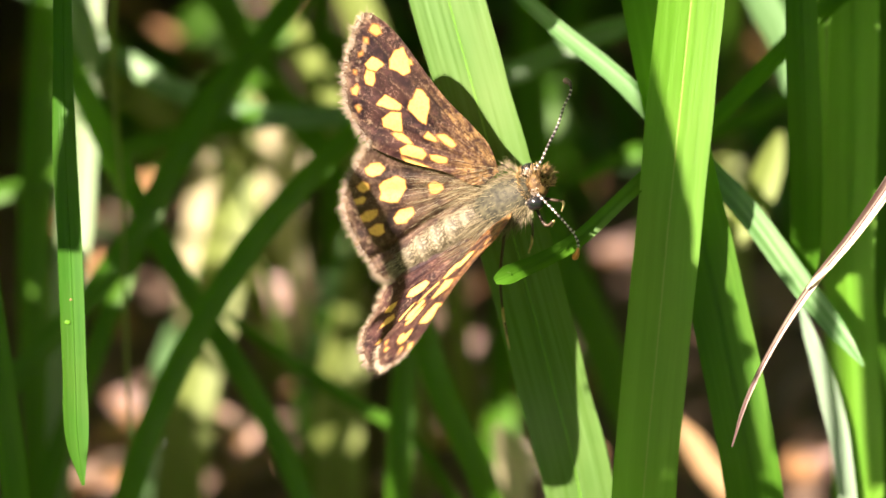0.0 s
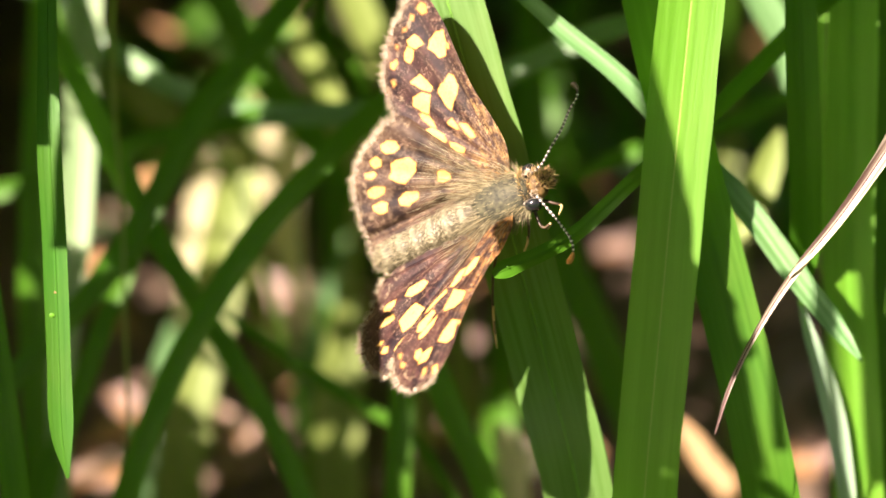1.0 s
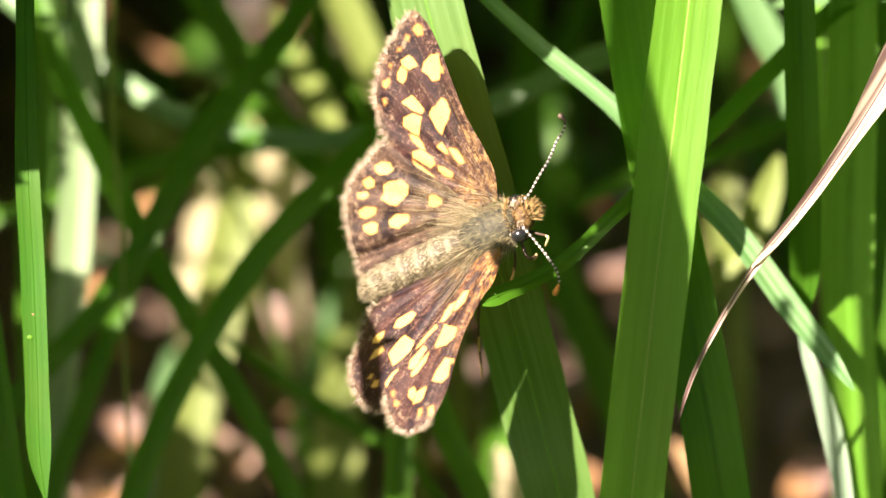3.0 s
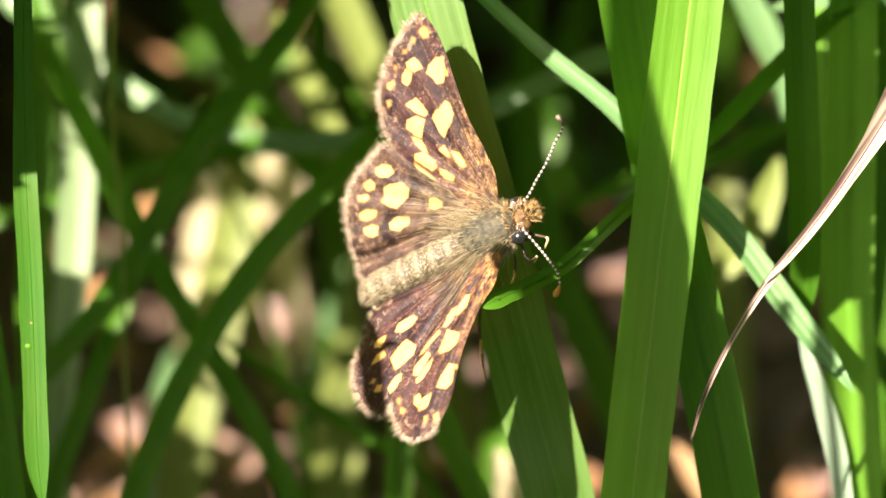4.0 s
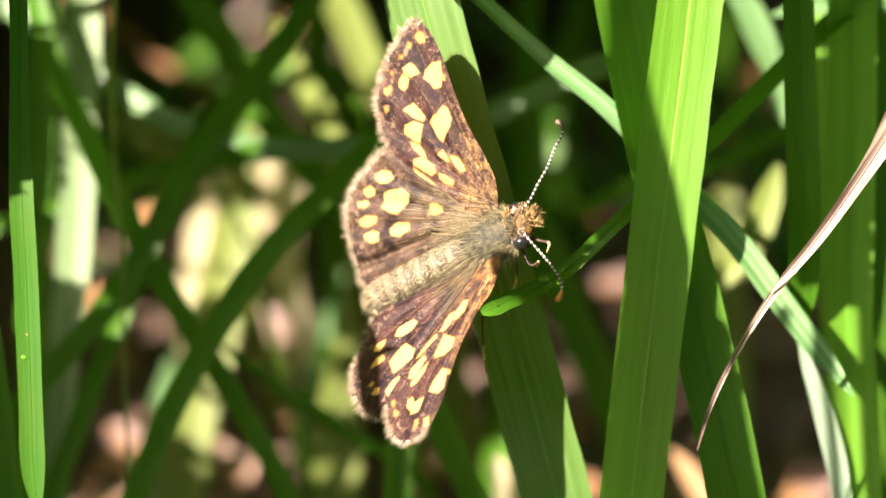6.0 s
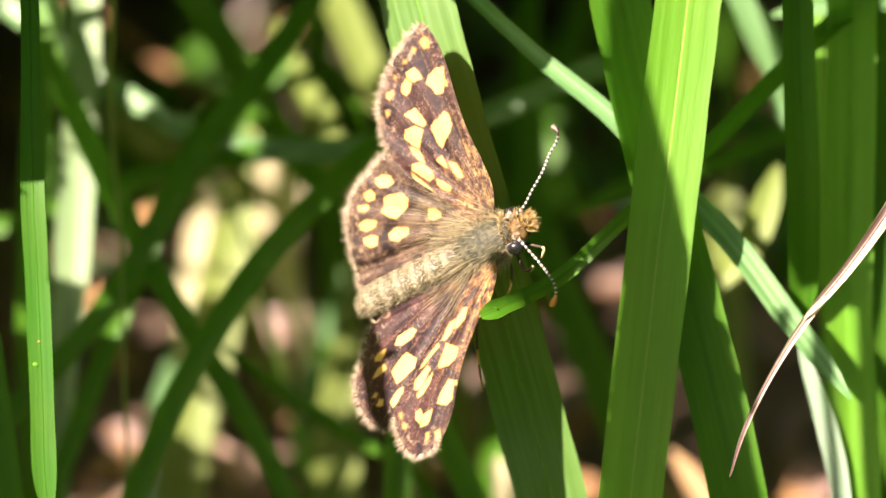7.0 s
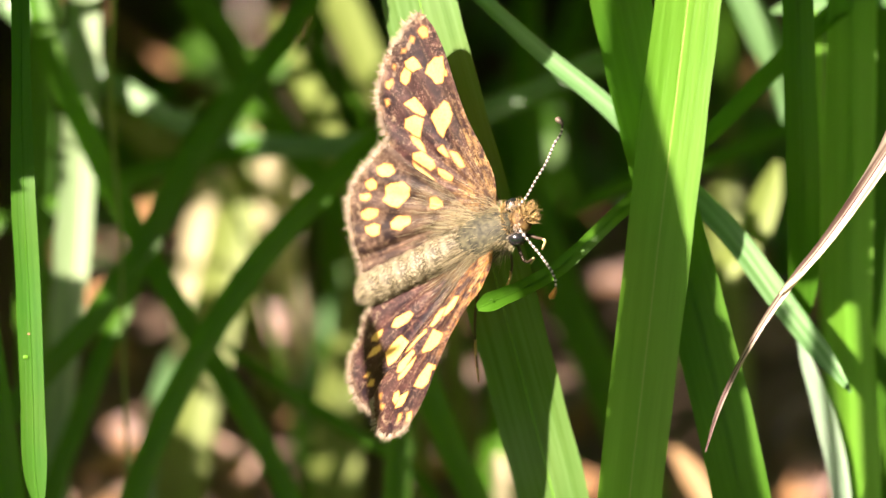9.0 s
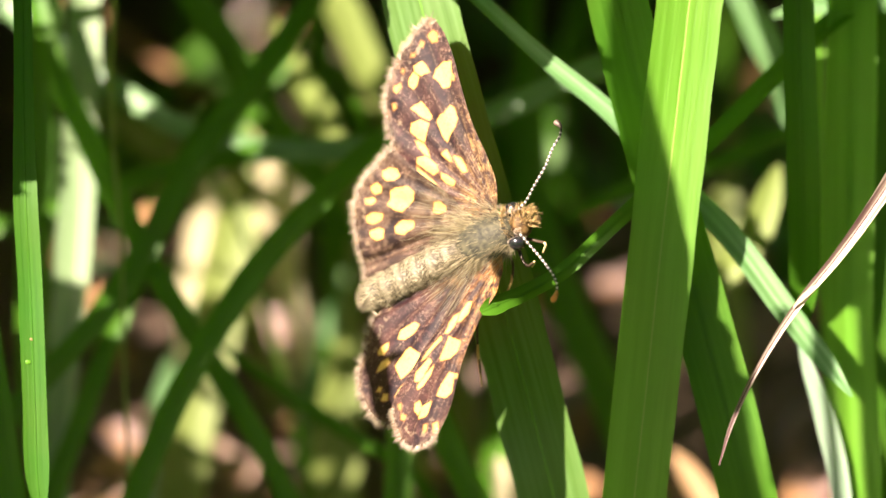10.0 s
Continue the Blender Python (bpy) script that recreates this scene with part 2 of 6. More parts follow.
# ---- building helpers ----
def part(name, bm, material, parent=None, label="", smooth=True):
    me = bpy.data.meshes.new(name)
    bm.to_mesh(me)
    bm.free()
    me.materials.append(material)
    if smooth:
        me.polygons.foreach_set("use_smooth", [True] * len(me.polygons))
    ob = new(name, me)
    if parent is not None:
        ob.parent = parent
    if label:
        ob["label"] = label
    return ob


def curve_points(pts, per=9):
    """A smooth line through rows of numbers, as an array, with the row number of each sample."""
    p = np.array(pts, float)
    d = np.maximum(np.linalg.norm(np.diff(p[:, :3], axis=0), axis=1), 1e-6)
    v = np.diff(p, axis=0) / d[:, None]
    m = np.vstack([v[:1], (v[:-1] * d[1:, None] + v[1:] * d[:-1, None]) / (d[1:] + d[:-1])[:, None], v[-1:]])
    out, at = [], []
    for i in range(len(p) - 1):
        for k in range(per):
            u = k / per
            out.append((2 * u ** 3 - 3 * u * u + 1) * p[i] + (u ** 3 - 2 * u * u + u) * d[i] * m[i] + (3 * u * u - 2 * u ** 3) * p[i + 1] + (u ** 3 - u * u) * d[i] * m[i + 1])
            at.append(i + u)
    out.append(p[-1])
    at.append(len(p) - 1.0)
    return np.array(out), np.array(at)


SUNNY = []  # places (mm, working plane) kept clear of the unseen leaves, with a radius
SHADE_STRIPS = []  # unseen strips added overhead, each shaped like the stretch it shades
SHADY = []  # places given extra unseen leaves overhead to shade them


def sunny(x, y, z, r):
    SUNNY.append((x, y, z, r))


def shade_strip(rows):
    """An unseen strip added overhead to shade the line given (mm, with its width)."""
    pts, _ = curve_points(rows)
    SHADE_STRIPS.append((pts[:, :3], pts[:, 3], 0.0))


def shady(x, y, z):
    SHADY.append((x, y, z))


def ribbon(bm, uv, line, width, fold, turn, seed, cols=8, ribs=0.005):
    """A folded, ribbed blade along a line in millimetres; adds it to bm in metres."""
    rnd = random.Random(seed)
    ph = [rnd.uniform(0, 6.28) for _ in range(4)]
    n = len(line)
    tan = np.gradient(line, axis=0)
    tan /= np.linalg.norm(tan, axis=1)[:, None]
    rows, run = [], 0.0
    for i in range(n):
        t = Vector(tan[i])
        face = Vector((0, 0.15, 1))
        face = (face - face.dot(t) * t).normalized()
        face = Matrix.Rotation(radians(turn + 3 * math.sin(i * 0.09 + ph[0])), 3, t) @ face
        side = t.cross(face)
        w = max(width[i], 0.05)
        wob = 0.010 * w * math.sin(i * 0.21 + ph[1]) + 0.006 * w * math.sin(i * 0.73 + ph[2])
        if i:
            run += float(np.linalg.norm(line[i] - line[i - 1]))
        row = []
        for k in range(cols + 1):
            u = 2 * k / cols - 1
            lift = fold * w / 2 * (u * u * 0.55 + abs(u) * 0.45) + ribs * w * math.cos(k * math.pi)
            edge = wob if k == cols else (0.010 * w * math.sin(i * 0.37 + ph[3]) if k == 0 else 0)
            c = Vector(line[i]) + side * (u * w / 2 + edge) + face * lift
            row.append((bm.verts.new(c * MM), (u * w / 2, run)))
        rows.append(row)
    for ra, rb in zip(rows, rows[1:]):
        for k in range(cols):
            quad = (ra[k], ra[k + 1], rb[k + 1], rb[k])
            f = bm.faces.new([q[0] for q in quad])
            for lp, q in zip(f.loops, quad):
                lp[uv].uv = q[1]


BLADES = 0


def grass_blade(label, material, rows, fold=0.25, turn=0.0, sun=(), shade=(), cover=(), drift=(), midrib=None, rib=0.07):
    """rows: x, y, z and width along the blade in mm. sun: stretches kept clear of the unseen leaves; shade: stretches
    given more of them; cover: stretches shaded by an unseen strip added overhead; drift: how far the wind shifts it.
    """
    global BLADES
    BLADES += 1
    pts, at = curve_points(rows)
    line, width = pts[:, :3], pts[:, 3]
    for a, b in sun:
        for p, w in zip(line[(at >= a) & (at <= b)], width[(at >= a) & (at <= b)]):
            sunny(*p, max(w * (0.45 if p[2] > -20 else 0.36), 0.5))
            for dx, dy in drift:
                sunny(p[0] + dx, p[1] + dy, p[2], max(w * 0.45, 0.5))
    for a, b in shade:
        for p, w in zip(line[(at >= a) & (at <= b)], width[(at >= a) & (at <= b)]):
            SHADY.extend((p[0] + u * w, *p[1:]) for u in (-0.45, -0.15, 0.15, 0.45))
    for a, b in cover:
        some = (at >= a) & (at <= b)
        SHADE_STRIPS.append((line[some], width[some], turn))
    root = line[0].copy()
    bm = bmesh.new()
    uv = bm.loops.layers.uv.new("UVMap")
    ribbon(bm, uv, line - root, width, fold, turn, BLADES)
    thing = new("grass_blade")
    leaf = part("leaf", bm, material, thing)
    bm = bmesh.new()
    uv = bm.loops.layers.uv.new("UVMap")
    ribbon(bm, uv, line - root + np.array([0, 0, 0.05]), np.minimum(width * rib, 0.3 if rib < 0.1 else 0.6), -0.8, turn, BLADES, cols=4)
    part("midrib", bm, midrib or material, thing)
    thing.matrix_world = Matrix.Translation(spot(*root)) @ TILT.to_4x4()
    thing["root"] = [float(v) for v in root]
    return tagged(thing, label, "grass blade", "grass blades")


def fray(thing, material, rows):
    """A strip that has split off a blade."""
    pts, _ = curve_points(rows)
    bm = bmesh.new()
    uv = bm.loops.layers.uv.new("UVMap")
    ribbon(bm, uv, pts[:, :3] - np.array(thing["root"]), pts[:, 3], 0.2, 0, 51, cols=3)
    part("frayed_strip", bm, material, thing, "pale split-off strip")


def blemish(thing, material, at, r, ring=False, label=""):
    """A scab, or a raised ring, on a blade."""
    bm = bmesh.new()
    c = Vector(at) - Vector(thing["root"])
    if ring:
        loop = [tuple(c + Vector((math.cos(a) * r, math.sin(a) * r * 1.2, 0.03 * math.sin(2 * a)))) for a in np.linspace(0, 5.4, 12)]
        tube(bm, loop, [r * 0.22] * 12, 5, 2)
    else:
        ellipsoid(bm, c, (r, r * 0.8, r * 0.15), 8, 10, 0.3)
    part("blemish", bm, material, thing, label)


LEAVES = 0


def dead_leaf(material, at, length, width, angle, sun=False):
    """A curled fallen leaf lying on the soil."""
    global LEAVES
    LEAVES += 1
    rnd = random.Random(LEAVES * 7)
    bm = bmesh.new()
    n, m = 14, 8
    grid = []
    curl, bend = rnd.uniform(0.2, 0.6), rnd.uniform(-0.5, 0.5)
    for i in range(n + 1):
        s = i / n
        half = width / 2 * (math.sin(math.pi * min(1, s * 0.96 + 0.04)) ** 0.7) * (1 + 0.12 * math.sin(s * 17 + LEAVES))
        row = []
        for k in range(m + 1):
            u = 2 * k / m - 1
            x, y = (s - 0.5) * length, u * half + bend * length * 0.2 * math.sin(s * 3)
            z = curl * half * u * u + 0.12 * length * (s - 0.5) ** 2 + 0.03 * length * math.sin(5 * s + 2 * u + LEAVES)
            row.append(bm.verts.new(Vector((x, y, z)) * MM))
        grid.append(row)
    for ra, rb in zip(grid, grid[1:]):
        for k in range(m):
            bm.faces.new((ra[k], ra[k + 1], rb[k + 1], rb[k]))
    leaf = new("dead_leaf")
    part("blade", bm, material, leaf)
    bm = bmesh.new()
    tube(bm, [(-0.7 * length, bend * 0.0, 0.3), (-0.4 * length, 0, 0.15), (0, bend * length * 0.2, 0.15), (0.48 * length, bend * length * 0.03, 0.12 * length * 0.25)], [0.35, 0.3, 0.22, 0.1], 5)
    part("stalk", bm, DEAD_BROWN, leaf)
    p = spot(*at)
    leaf.matrix_world = Matrix.Translation((p.x, p.y, max(p.z - 0.002, 0.0015))) @ pose(0, 0, 0, rnd.uniform(-8, 22), rnd.uniform(-12, 12), angle)
    if sun:
        sunny(*at, width * 0.48)
        d = Vector((math.cos(radians(angle)), math.sin(radians(angle)) * 0.6, 0)) * length * 0.3
        sunny(at[0] + d.x, at[1] + d.y, at[2], width * 0.38)
        sunny(at[0] - d.x, at[1] - d.y, at[2], width * 0.38)
    words = {"dead leaf mauve": "curled mauve-brown dead leaf lying on the soil", "dead leaf pinkish": "pinkish dry leaf lying on the soil", "dead leaf orange": "orange-tan dead leaf lying on the soil",
             "dead leaf brown": "brown withered leaf lying on the soil", "dead leaf bleached": "bleached pale dry leaf lying on the soil"}
    return tagged(leaf, words[material.name], "dead leaf", "fallen leaves")


def tube(bm, pts, radii, sides=8, per=6, squash=1.0):
    """A round tapered tube through points (mm), closed at both ends."""
    rows, _ = curve_points([(*p, r) for p, r in zip(pts, radii)], per)
    tan = np.gradient(rows[:, :3], axis=0)
    prev, rings = Vector((0, 0, 1)), []
    for p, t in zip(rows, tan):
        t = Vector(t).normalized()
        a = (prev - prev.dot(t) * t)
        a = a.normalized() if a.length > 1e-6 else t.orthogonal().normalized()
        prev, b = a, t.cross(a)
        rings.append([bm.verts.new((Vector(p[:3]) + (a * math.cos(k * math.tau / sides) * squash + b * math.sin(k * math.tau / sides)) * max(p[3], 0.005)) * MM) for k in range(sides)])
    for ra, rb in zip(rings, rings[1:]):
        for k in range(sides):
            bm.faces.new((ra[k], ra[(k + 1) % sides], rb[(k + 1) % sides], rb[k]))
    bm.faces.new(list(reversed(rings[0])))
    bm.faces.new(rings[-1])


def ellipsoid(bm, at, radii, rings=14, sides=20, bumpy=0.0):
    rows = []
    for i in range(rings + 1):
        ph = math.pi * i / rings
        row = []
        for k in range(sides):
            th = math.tau * k / sides
            d = Vector((math.cos(ph), math.sin(ph) * math.cos(th), math.sin(ph) * math.sin(th)))
            g = 1 + bumpy * noise.noise(d * 4)
            row.append(bm.verts.new(Vector((at[0] + radii[0] * d.x * g, at[1] + radii[1] * d.y * g, at[2] + radii[2] * d.z * g)) * MM))
        rows.append(row)
    for ra, rb in zip(rows, rows[1:]):
        for k in range(sides):
            bm.faces.new((ra[k], rb[k], rb[(k + 1) % sides], ra[(k + 1) % sides]))
    bmesh.ops.remove_doubles(bm, verts=bm.verts, dist=1e-7)


def hair(bm, at, way, length, thick, bend=(0, 0, 0)):
    """One bent bristle: a thin three-sided spike."""
    way, bend = Vector(way).normalized(), Vector(bend)
    a = way.orthogonal().normalized()
    b = way.cross(a)
    mid = Vector(at) + way * length * 0.5 + bend * length * 0.15
    tip = Vector(at) + way * length + bend * length * 0.5
    r0 = [bm.verts.new((Vector(at) + (a * math.cos(k * 2.094) + b * math.sin(k * 2.094)) * thick) * MM) for k in range(3)]
    r1 = [bm.verts.new((mid + (a * math.cos(k * 2.094) + b * math.sin(k * 2.094)) * thick * 0.7) * MM) for k in range(3)]
    top = bm.verts.new(tip * MM)
    for k in range(3):
        j = (k + 1) % 3
        bm.faces.new((r0[k], r0[j], r1[j], r1[k]))
        bm.faces.new((r1[k], r1[j], top))


# ---- ground ----
def build_ground():
    bm = bmesh.new()
    xs = [-200, -60, -15, -4, -1.2] + list(np.arange(-0.4, 0.401, 0.008)) + [1.2, 4, 15, 60, 200]
    ys = [-200, -60, -15, -4, -1.2] + list(np.arange(-0.4, 0.501, 0.008)) + [1.2, 4, 15, 60, 200]
    grid = []
    for x in xs:
        grid.append([bm.verts.new((x, y, (0.004 * noise.noise((x * 40, y * 40, 0)) + 0.002 * noise.noise((x * 130, y * 130, 3)) - 0.001) if abs(x) < 0.5 and abs(y) < 0.5 else 0)) for y in ys])
    for ca, cb in zip(grid, grid[1:]):
        for k in range(len(ys) - 1):
            bm.faces.new((ca[k], cb[k], cb[k + 1], ca[k + 1]))
    tagged(part("ground", bm, SOIL), "dark damp soil under the grass", "ground", kind="structure")


build_ground()

# ---- grass blades ----
# Rows are set from pixel positions at chosen depths, to fit the camera's view.
perch = grass_blade("broad green grass blade with pale ribs, butterfly resting on it", LEAF_RIB, [(11.7, -49.7, -24.9, 3.9), (10.5, -32.7, -12.9, 5), (8.6, -18.4, -7.4, 5.2), (6.8, -11.4, -6.6, 5.3), (5, -4.8, -5.2, 5.4), (2.7, 3.7, -4, 5.4), (0.8, 10.6, -4.2, 5.4), (-1.2, 17.9, -4.5, 5.5), (-1.7, 19.9, -4.6, 5.5), (-4.2, 29.6, -6.1, 4.1), (-6.5, 36.3, -10.5, 0.1)], fold=0.03, turn=-16, sun=[(5.6, 8.0)], shade=[(2.3, 5.3)], drift=[(1.1, 0)], midrib=LEAF_BRIGHT)
cross = grass_blade("short green grass blade ending in a rounded tip", LEAF, [(50, -30.6, -52.1, 1.2), (50, -10, -37.7, 1.5), (44, 24, -23.7, 1.6), (30.5, 18.6, -12.5, 1.5), (18.3, 7.2, -8.5, 1.3), (15.0, 4.5, -6.2, 1.2), (12.4, 2.3, -2.6, 1.15), (8.7, -1.1, -2.4, 1.15), (5.8, -2.7, 0.2, 1.2), (4.5, -3.2, 1.9, 1.25), (3.3, -3.72, 2.9, 1.2), (2.75, -3.95, 3.1, 0.5)], shade=[(4.0, 8.6)], cover=[(4.0, 6.2)])
bladeA = grass_blade("wide green grass blade, mostly in shade", LEAF, [(24, -51.2, -22.8, 3.1), (23, -33.3, -10.3, 3.9), (21.3, -18.5, -5.5, 4.1), (19.2, -8.1, -5.5, 4.2), (16.9, 1.7, -5.5, 4.2), (14.9, 10.2, -5.5, 4.3), (13.4, 18, -5.5, 4.3), (12.9, 20.4, -5.5, 4.3), (10.9, 30.2, -6.5, 3.2), (9.1, 37, -10.5, 0.1)], fold=0.15)
bladeB = grass_blade("wide ribbed grass blade, sunlight partly put into its green", LEAF_BRIGHT, [(12, -52.4, -21, 3.5), (12.5, -34, -8.1, 4.5), (13.5, -18.3, -3, 4.7), (14.6, -8.8, -3, 4.6), (15.8, 1.7, -3, 4.7), (16.9, 10.5, -3, 4.8), (17.8, 17.8, -3, 4.8), (18.1, 20.2, -3, 4.8), (19.2, 30.2, -4, 3.6), (20.3, 37.1, -8, 0.1)], fold=0.1, cover=[(2.0, 3.4)], midrib=RIB_PALE)
leafC = grass_blade("long narrow pale green grass blade hanging to a point", LEAF_PALE, [(-50, -33.3, -48.3, 0.7), (-50, -10, -32, 1), (-44, 27.7, -18, 1.1), (-10.2, 31.7, -6, 1.1), (2.1, 19.3, -7, 1.1), (7.2, 14.6, -7.5, 1.2), (12.5, 10.2, -7.5, 1.4), (16.6, 5.8, -7.5, 1.7), (21, 1.4, -7.5, 1.8), (25.2, -4.3, -7, 1.8), (28, -7.9, -6.5, 1.4), (29.7, -10.2, -6, 0.2)], sun=[(5.25, 6.6), (7.7, 11.0)], drift=[(0.6, 0), (0.3, -0.2), (-0.3, 0)])
stem = grass_blade("dry straw-coloured grass blade curled to a thread-like tip", STRAW, [(57.9, -37.1, -43, 1.9), (57.9, -10, -24, 2.5), (51.9, 27.2, -10, 2.8), (41.9, 31.2, 2, 2.8), (33.2, 15.9, 2, 2.8), (30.8, 11.6, 2, 2.2), (29, 8.7, 2, 1.4), (24.4, 2.2, 2.5, 0.8), (22.1, -0.6, 2.5, 0.6), (19.3, -4.9, 2.5, 0.4), (17.1, -9.5, 2.5, 0.3), (16.3, -12.2, 2.5, 0.1)], fold=0.5, sun=[(4.0, 11.0)], drift=[(4, -2.6), (2.2, -1.6), (1, -1)], midrib=STRAW_DARK, rib=0.22)
fray(stem, STRAW_PALE, [(21.5, -1.1, 2.75, 0.12), (22.1, -0.45, 2.9, 0.34), (22.9, 0.25, 3.0, 0.3), (23.5, 0.85, 3.1, 0.04)])
bladeL = grass_blade("upright bright green grass blade with a hanging tip", LEAF_FRESH, [(-50, -37.5, -42.3, 0.9), (-50, -10, -23, 1.2), (-44, 31.6, -9, 1.3), (-31.8, 35.6, 3, 1.3), (-29.5, 18.7, 3, 1.3), (-29.4, 11.5, 3, 1.4), (-29.2, 5.6, 4, 1.7), (-28.8, -2.3, 4, 1.7), (-28.5, -10.2, 4, 1.7), (-28.3, -15.4, 4, 1.5), (-27.9, -18.3, 4, 0.2)], fold=0.12, sun=[(6.3, 10.0)], cover=[(4.0, 6.0)], drift=[(2.6, 0), (1.9, 0), (1.3, 0), (0.6, 0), (-0.5, 0)])
bladeD = grass_blade("dark green grass blade hanging to a point in shade", LEAF, [(50, -34.2, -47.1, 1.5), (50, -10, -30.2, 2), (44, 33.3, -16.2, 2.2), (27.3, 37.3, -4.2, 2.2), (25.7, 20.4, -5, 2.2), (25.9, 11.9, -5.5, 2.4), (26.3, 2.5, -7.5, 2.4), (26.5, -2.4, -9.5, 2), (26.4, -6.2, -11, 0.2)], cover=[(4.0, 6.3)])
# Sunlit lower stretch as its own blade; the gleam is in its colour.
grass_blade("grass blade with its sun gleam put into whitish colour", LEAF_GLEAM, [(31.8, -48.3, -26.9, 1.1), (30.9, -32.3, -15.7, 1.3), (29.7, -19.3, -11.5, 1.4), (29, -14.9, -11.5, 1.6), (28.1, -11.4, -11.5, 1.5), (27.1, -8.5, -11.5, 1), (26.2, -5.8, -11.5, 0.2)], turn=-20, sun=[(3.1, 5.7)])
bladeF = grass_blade("broad green grass blade dappled with light", LEAF_BRIGHT, [(32.1, -48.1, -27.2, 2.2), (31.6, -32.3, -16.2, 2.8), (31, -19.3, -12, 2.9), (30.4, -12, -12, 3.5), (30, -5, -12, 3.6), (30.1, 5.9, -12, 3.7), (30.2, 18.3, -12, 3.7), (30.2, 20, -12, 3.7), (30.2, 30, -13, 2.7), (30.2, 37, -17, 0.1)], cover=[(4.1, 7.0)])
grass_blade("green grass blade beside a broad one", LEAF, [(34.4, -43.1, -34.3, 1.6), (34.3, -30.2, -25.3, 2), (34.2, -19.9, -22, 2.1), (33.8, -2.5, -22, 2.2), (33.5, 10.3, -22, 2.1), (33.3, 20.7, -22, 1.9), (33.1, 30.6, -23, 1.4), (32.9, 37.6, -27, 0.1)])
grass_blade("thin yellow-green grass blade catching light", LEAF_BRIGHT, [(31, -42.1, -35.8, 1), (30.8, -29.7, -27.1, 1.2), (30.5, -20, -24, 1.3), (29.6, -2.5, -24, 1.5), (28.8, 10.4, -24, 1.6), (28.4, 20.8, -24, 1.5), (28.1, 30.8, -25, 1.1), (27.8, 37.8, -29, 0.1)], sun=[(4.5, 5.2)])
# Unseen strips added overhead to shade these stretches.
shade_strip([(-10.2, 31.7, -6, 2.4), (2.1, 19.3, -7, 2.4), (7.2, 14.6, -7.5, 2.4), (7.9, 14.0, -7.5, 2.2)])
shade_strip([(-28.9, 20.0, 3, 2.6), (-28.8, 11.5, 3, 2.6), (-28.7, 7.5, 3.6, 2.6), (-28.6, 5.2, 4, 2.4)])
shade_strip([(14.3, 10.5, -3, 0.2), (14.5, 8.3, -3, 0.6), (15.1, 4.9, -3, 2), (15.6, 0, -3, 4.5), (15.2, -4.8, -3, 4.7), (14.6, -8.8, -3, 4.7)])
shade_strip([(21.3, -18.5, -5.5, 4.3), (20, -12.2, -5.5, 4.3), (19, -7.3, -5.5, 4.3), (18, -4.8, -5.5, 4.3), (17.3, -2, -5.5, 4.3), (17.2, 0.4, -5.5, 4.3), (15.7, 6.6, -5.5, 4.3), (14.3, 13.5, -5.5, 4.3), (14.3, 15.5, -5.5, 4.3), (14.3, 18, -5.5, 4.3), (14.3, 20.4, -5.5, 4.3)])
shade_strip([(32.3, -19.6, -12, 2.0), (31.9, -13.3, -12, 2.0), (31.7, -6.6, -12, 2.0), (31.7, -3.3, -12, 2.2)])
shade_strip([(29.6, -20.5, -12, 1.2), (29.1, -13.3, -12, 1.0), (28.6, -6.6, -12, 1.0)])
# Gaps in the unseen leaves, so that the sun reaches these places.
sunny(-23.3, 16.0, -80.0, 0.55)
sunny(3.3, -3.8, 2.6, 0.60)
sunny(17.9, 18.6, -3.0, 2.20)
sunny(17.7, 15.4, -3.0, 2.20)
sunny(17.4, 12.6, -3.0, 2.10)
sunny(17.3, 9.7, -3.0, 1.90)
sunny(17.5, 7.3, -3.0, 1.60)
sunny(17.7, 4.9, -3.0, 1.10)
sunny(17.9, 2.9, -3.0, 0.70)
sunny(19.6, 18.2, -3.0, 0.90)
sunny(19.3, 15.4, -3.0, 0.90)
sunny(19.1, 13.0, -3.0, 0.90)
sunny(18.8, 10.5, -3.0, 0.90)
sunny(18.5, 8.1, -3.0, 0.80)
sunny(18.3, 5.7, -3.0, 0.70)
sunny(18.0, 3.3, -3.0, 0.60)
sunny(17.8, 1.1, -3.0, 0.40)
sunny(10.9, -18.8, -7.0, 1.60)
sunny(10.5, -16.8, -7.0, 1.20)
sunny(10.3, -15.0, -7.0, 0.80)
sunny(10.0, -13.6, -7.0, 0.50)
sunny(3.5, -2.3, 2.4, 0.70)
sunny(2.4, -4.2, 2.6, 0.70)
sunny(1.5, -6.1, 2.8, 0.70)
sunny(0.7, -8.5, 3.5, 0.70)
sunny(0.1, -10.4, 4.0, 0.70)
sunny(-0.7, -12.0, 4.2, 0.70)
sunny(-1.7, -12.9, 3.9, 0.70)
sunny(-2.9, -12.8, 3.1, 0.70)
sunny(11.2, 18.2, -5.5, 0.60)
sunny(11.6, 17.1, -5.5, 0.60)
sunny(12.1, 15.9, -5.5, 0.50)
sunny(12.4, 14.7, -5.5, 0.35)
sunny(19.7, -2.0, -5.5, 0.35)
sunny(20.1, -3.4, -5.5, 0.40)
sunny(20.5, -4.8, -5.5, 0.35)
sunny(21.5, -14.6, -5.5, 0.30)
sunny(30.0, -6.0, -12.0, 0.50)
sunny(30.1, -7.2, -12.0, 0.50)
sunny(30.2, -8.3, -12.0, 0.50)
sunny(30.3, -9.5, -12.0, 0.50)
sunny(30.4, -10.6, -12.0, 0.50)
sunny(30.5, -11.8, -12.0, 0.50)
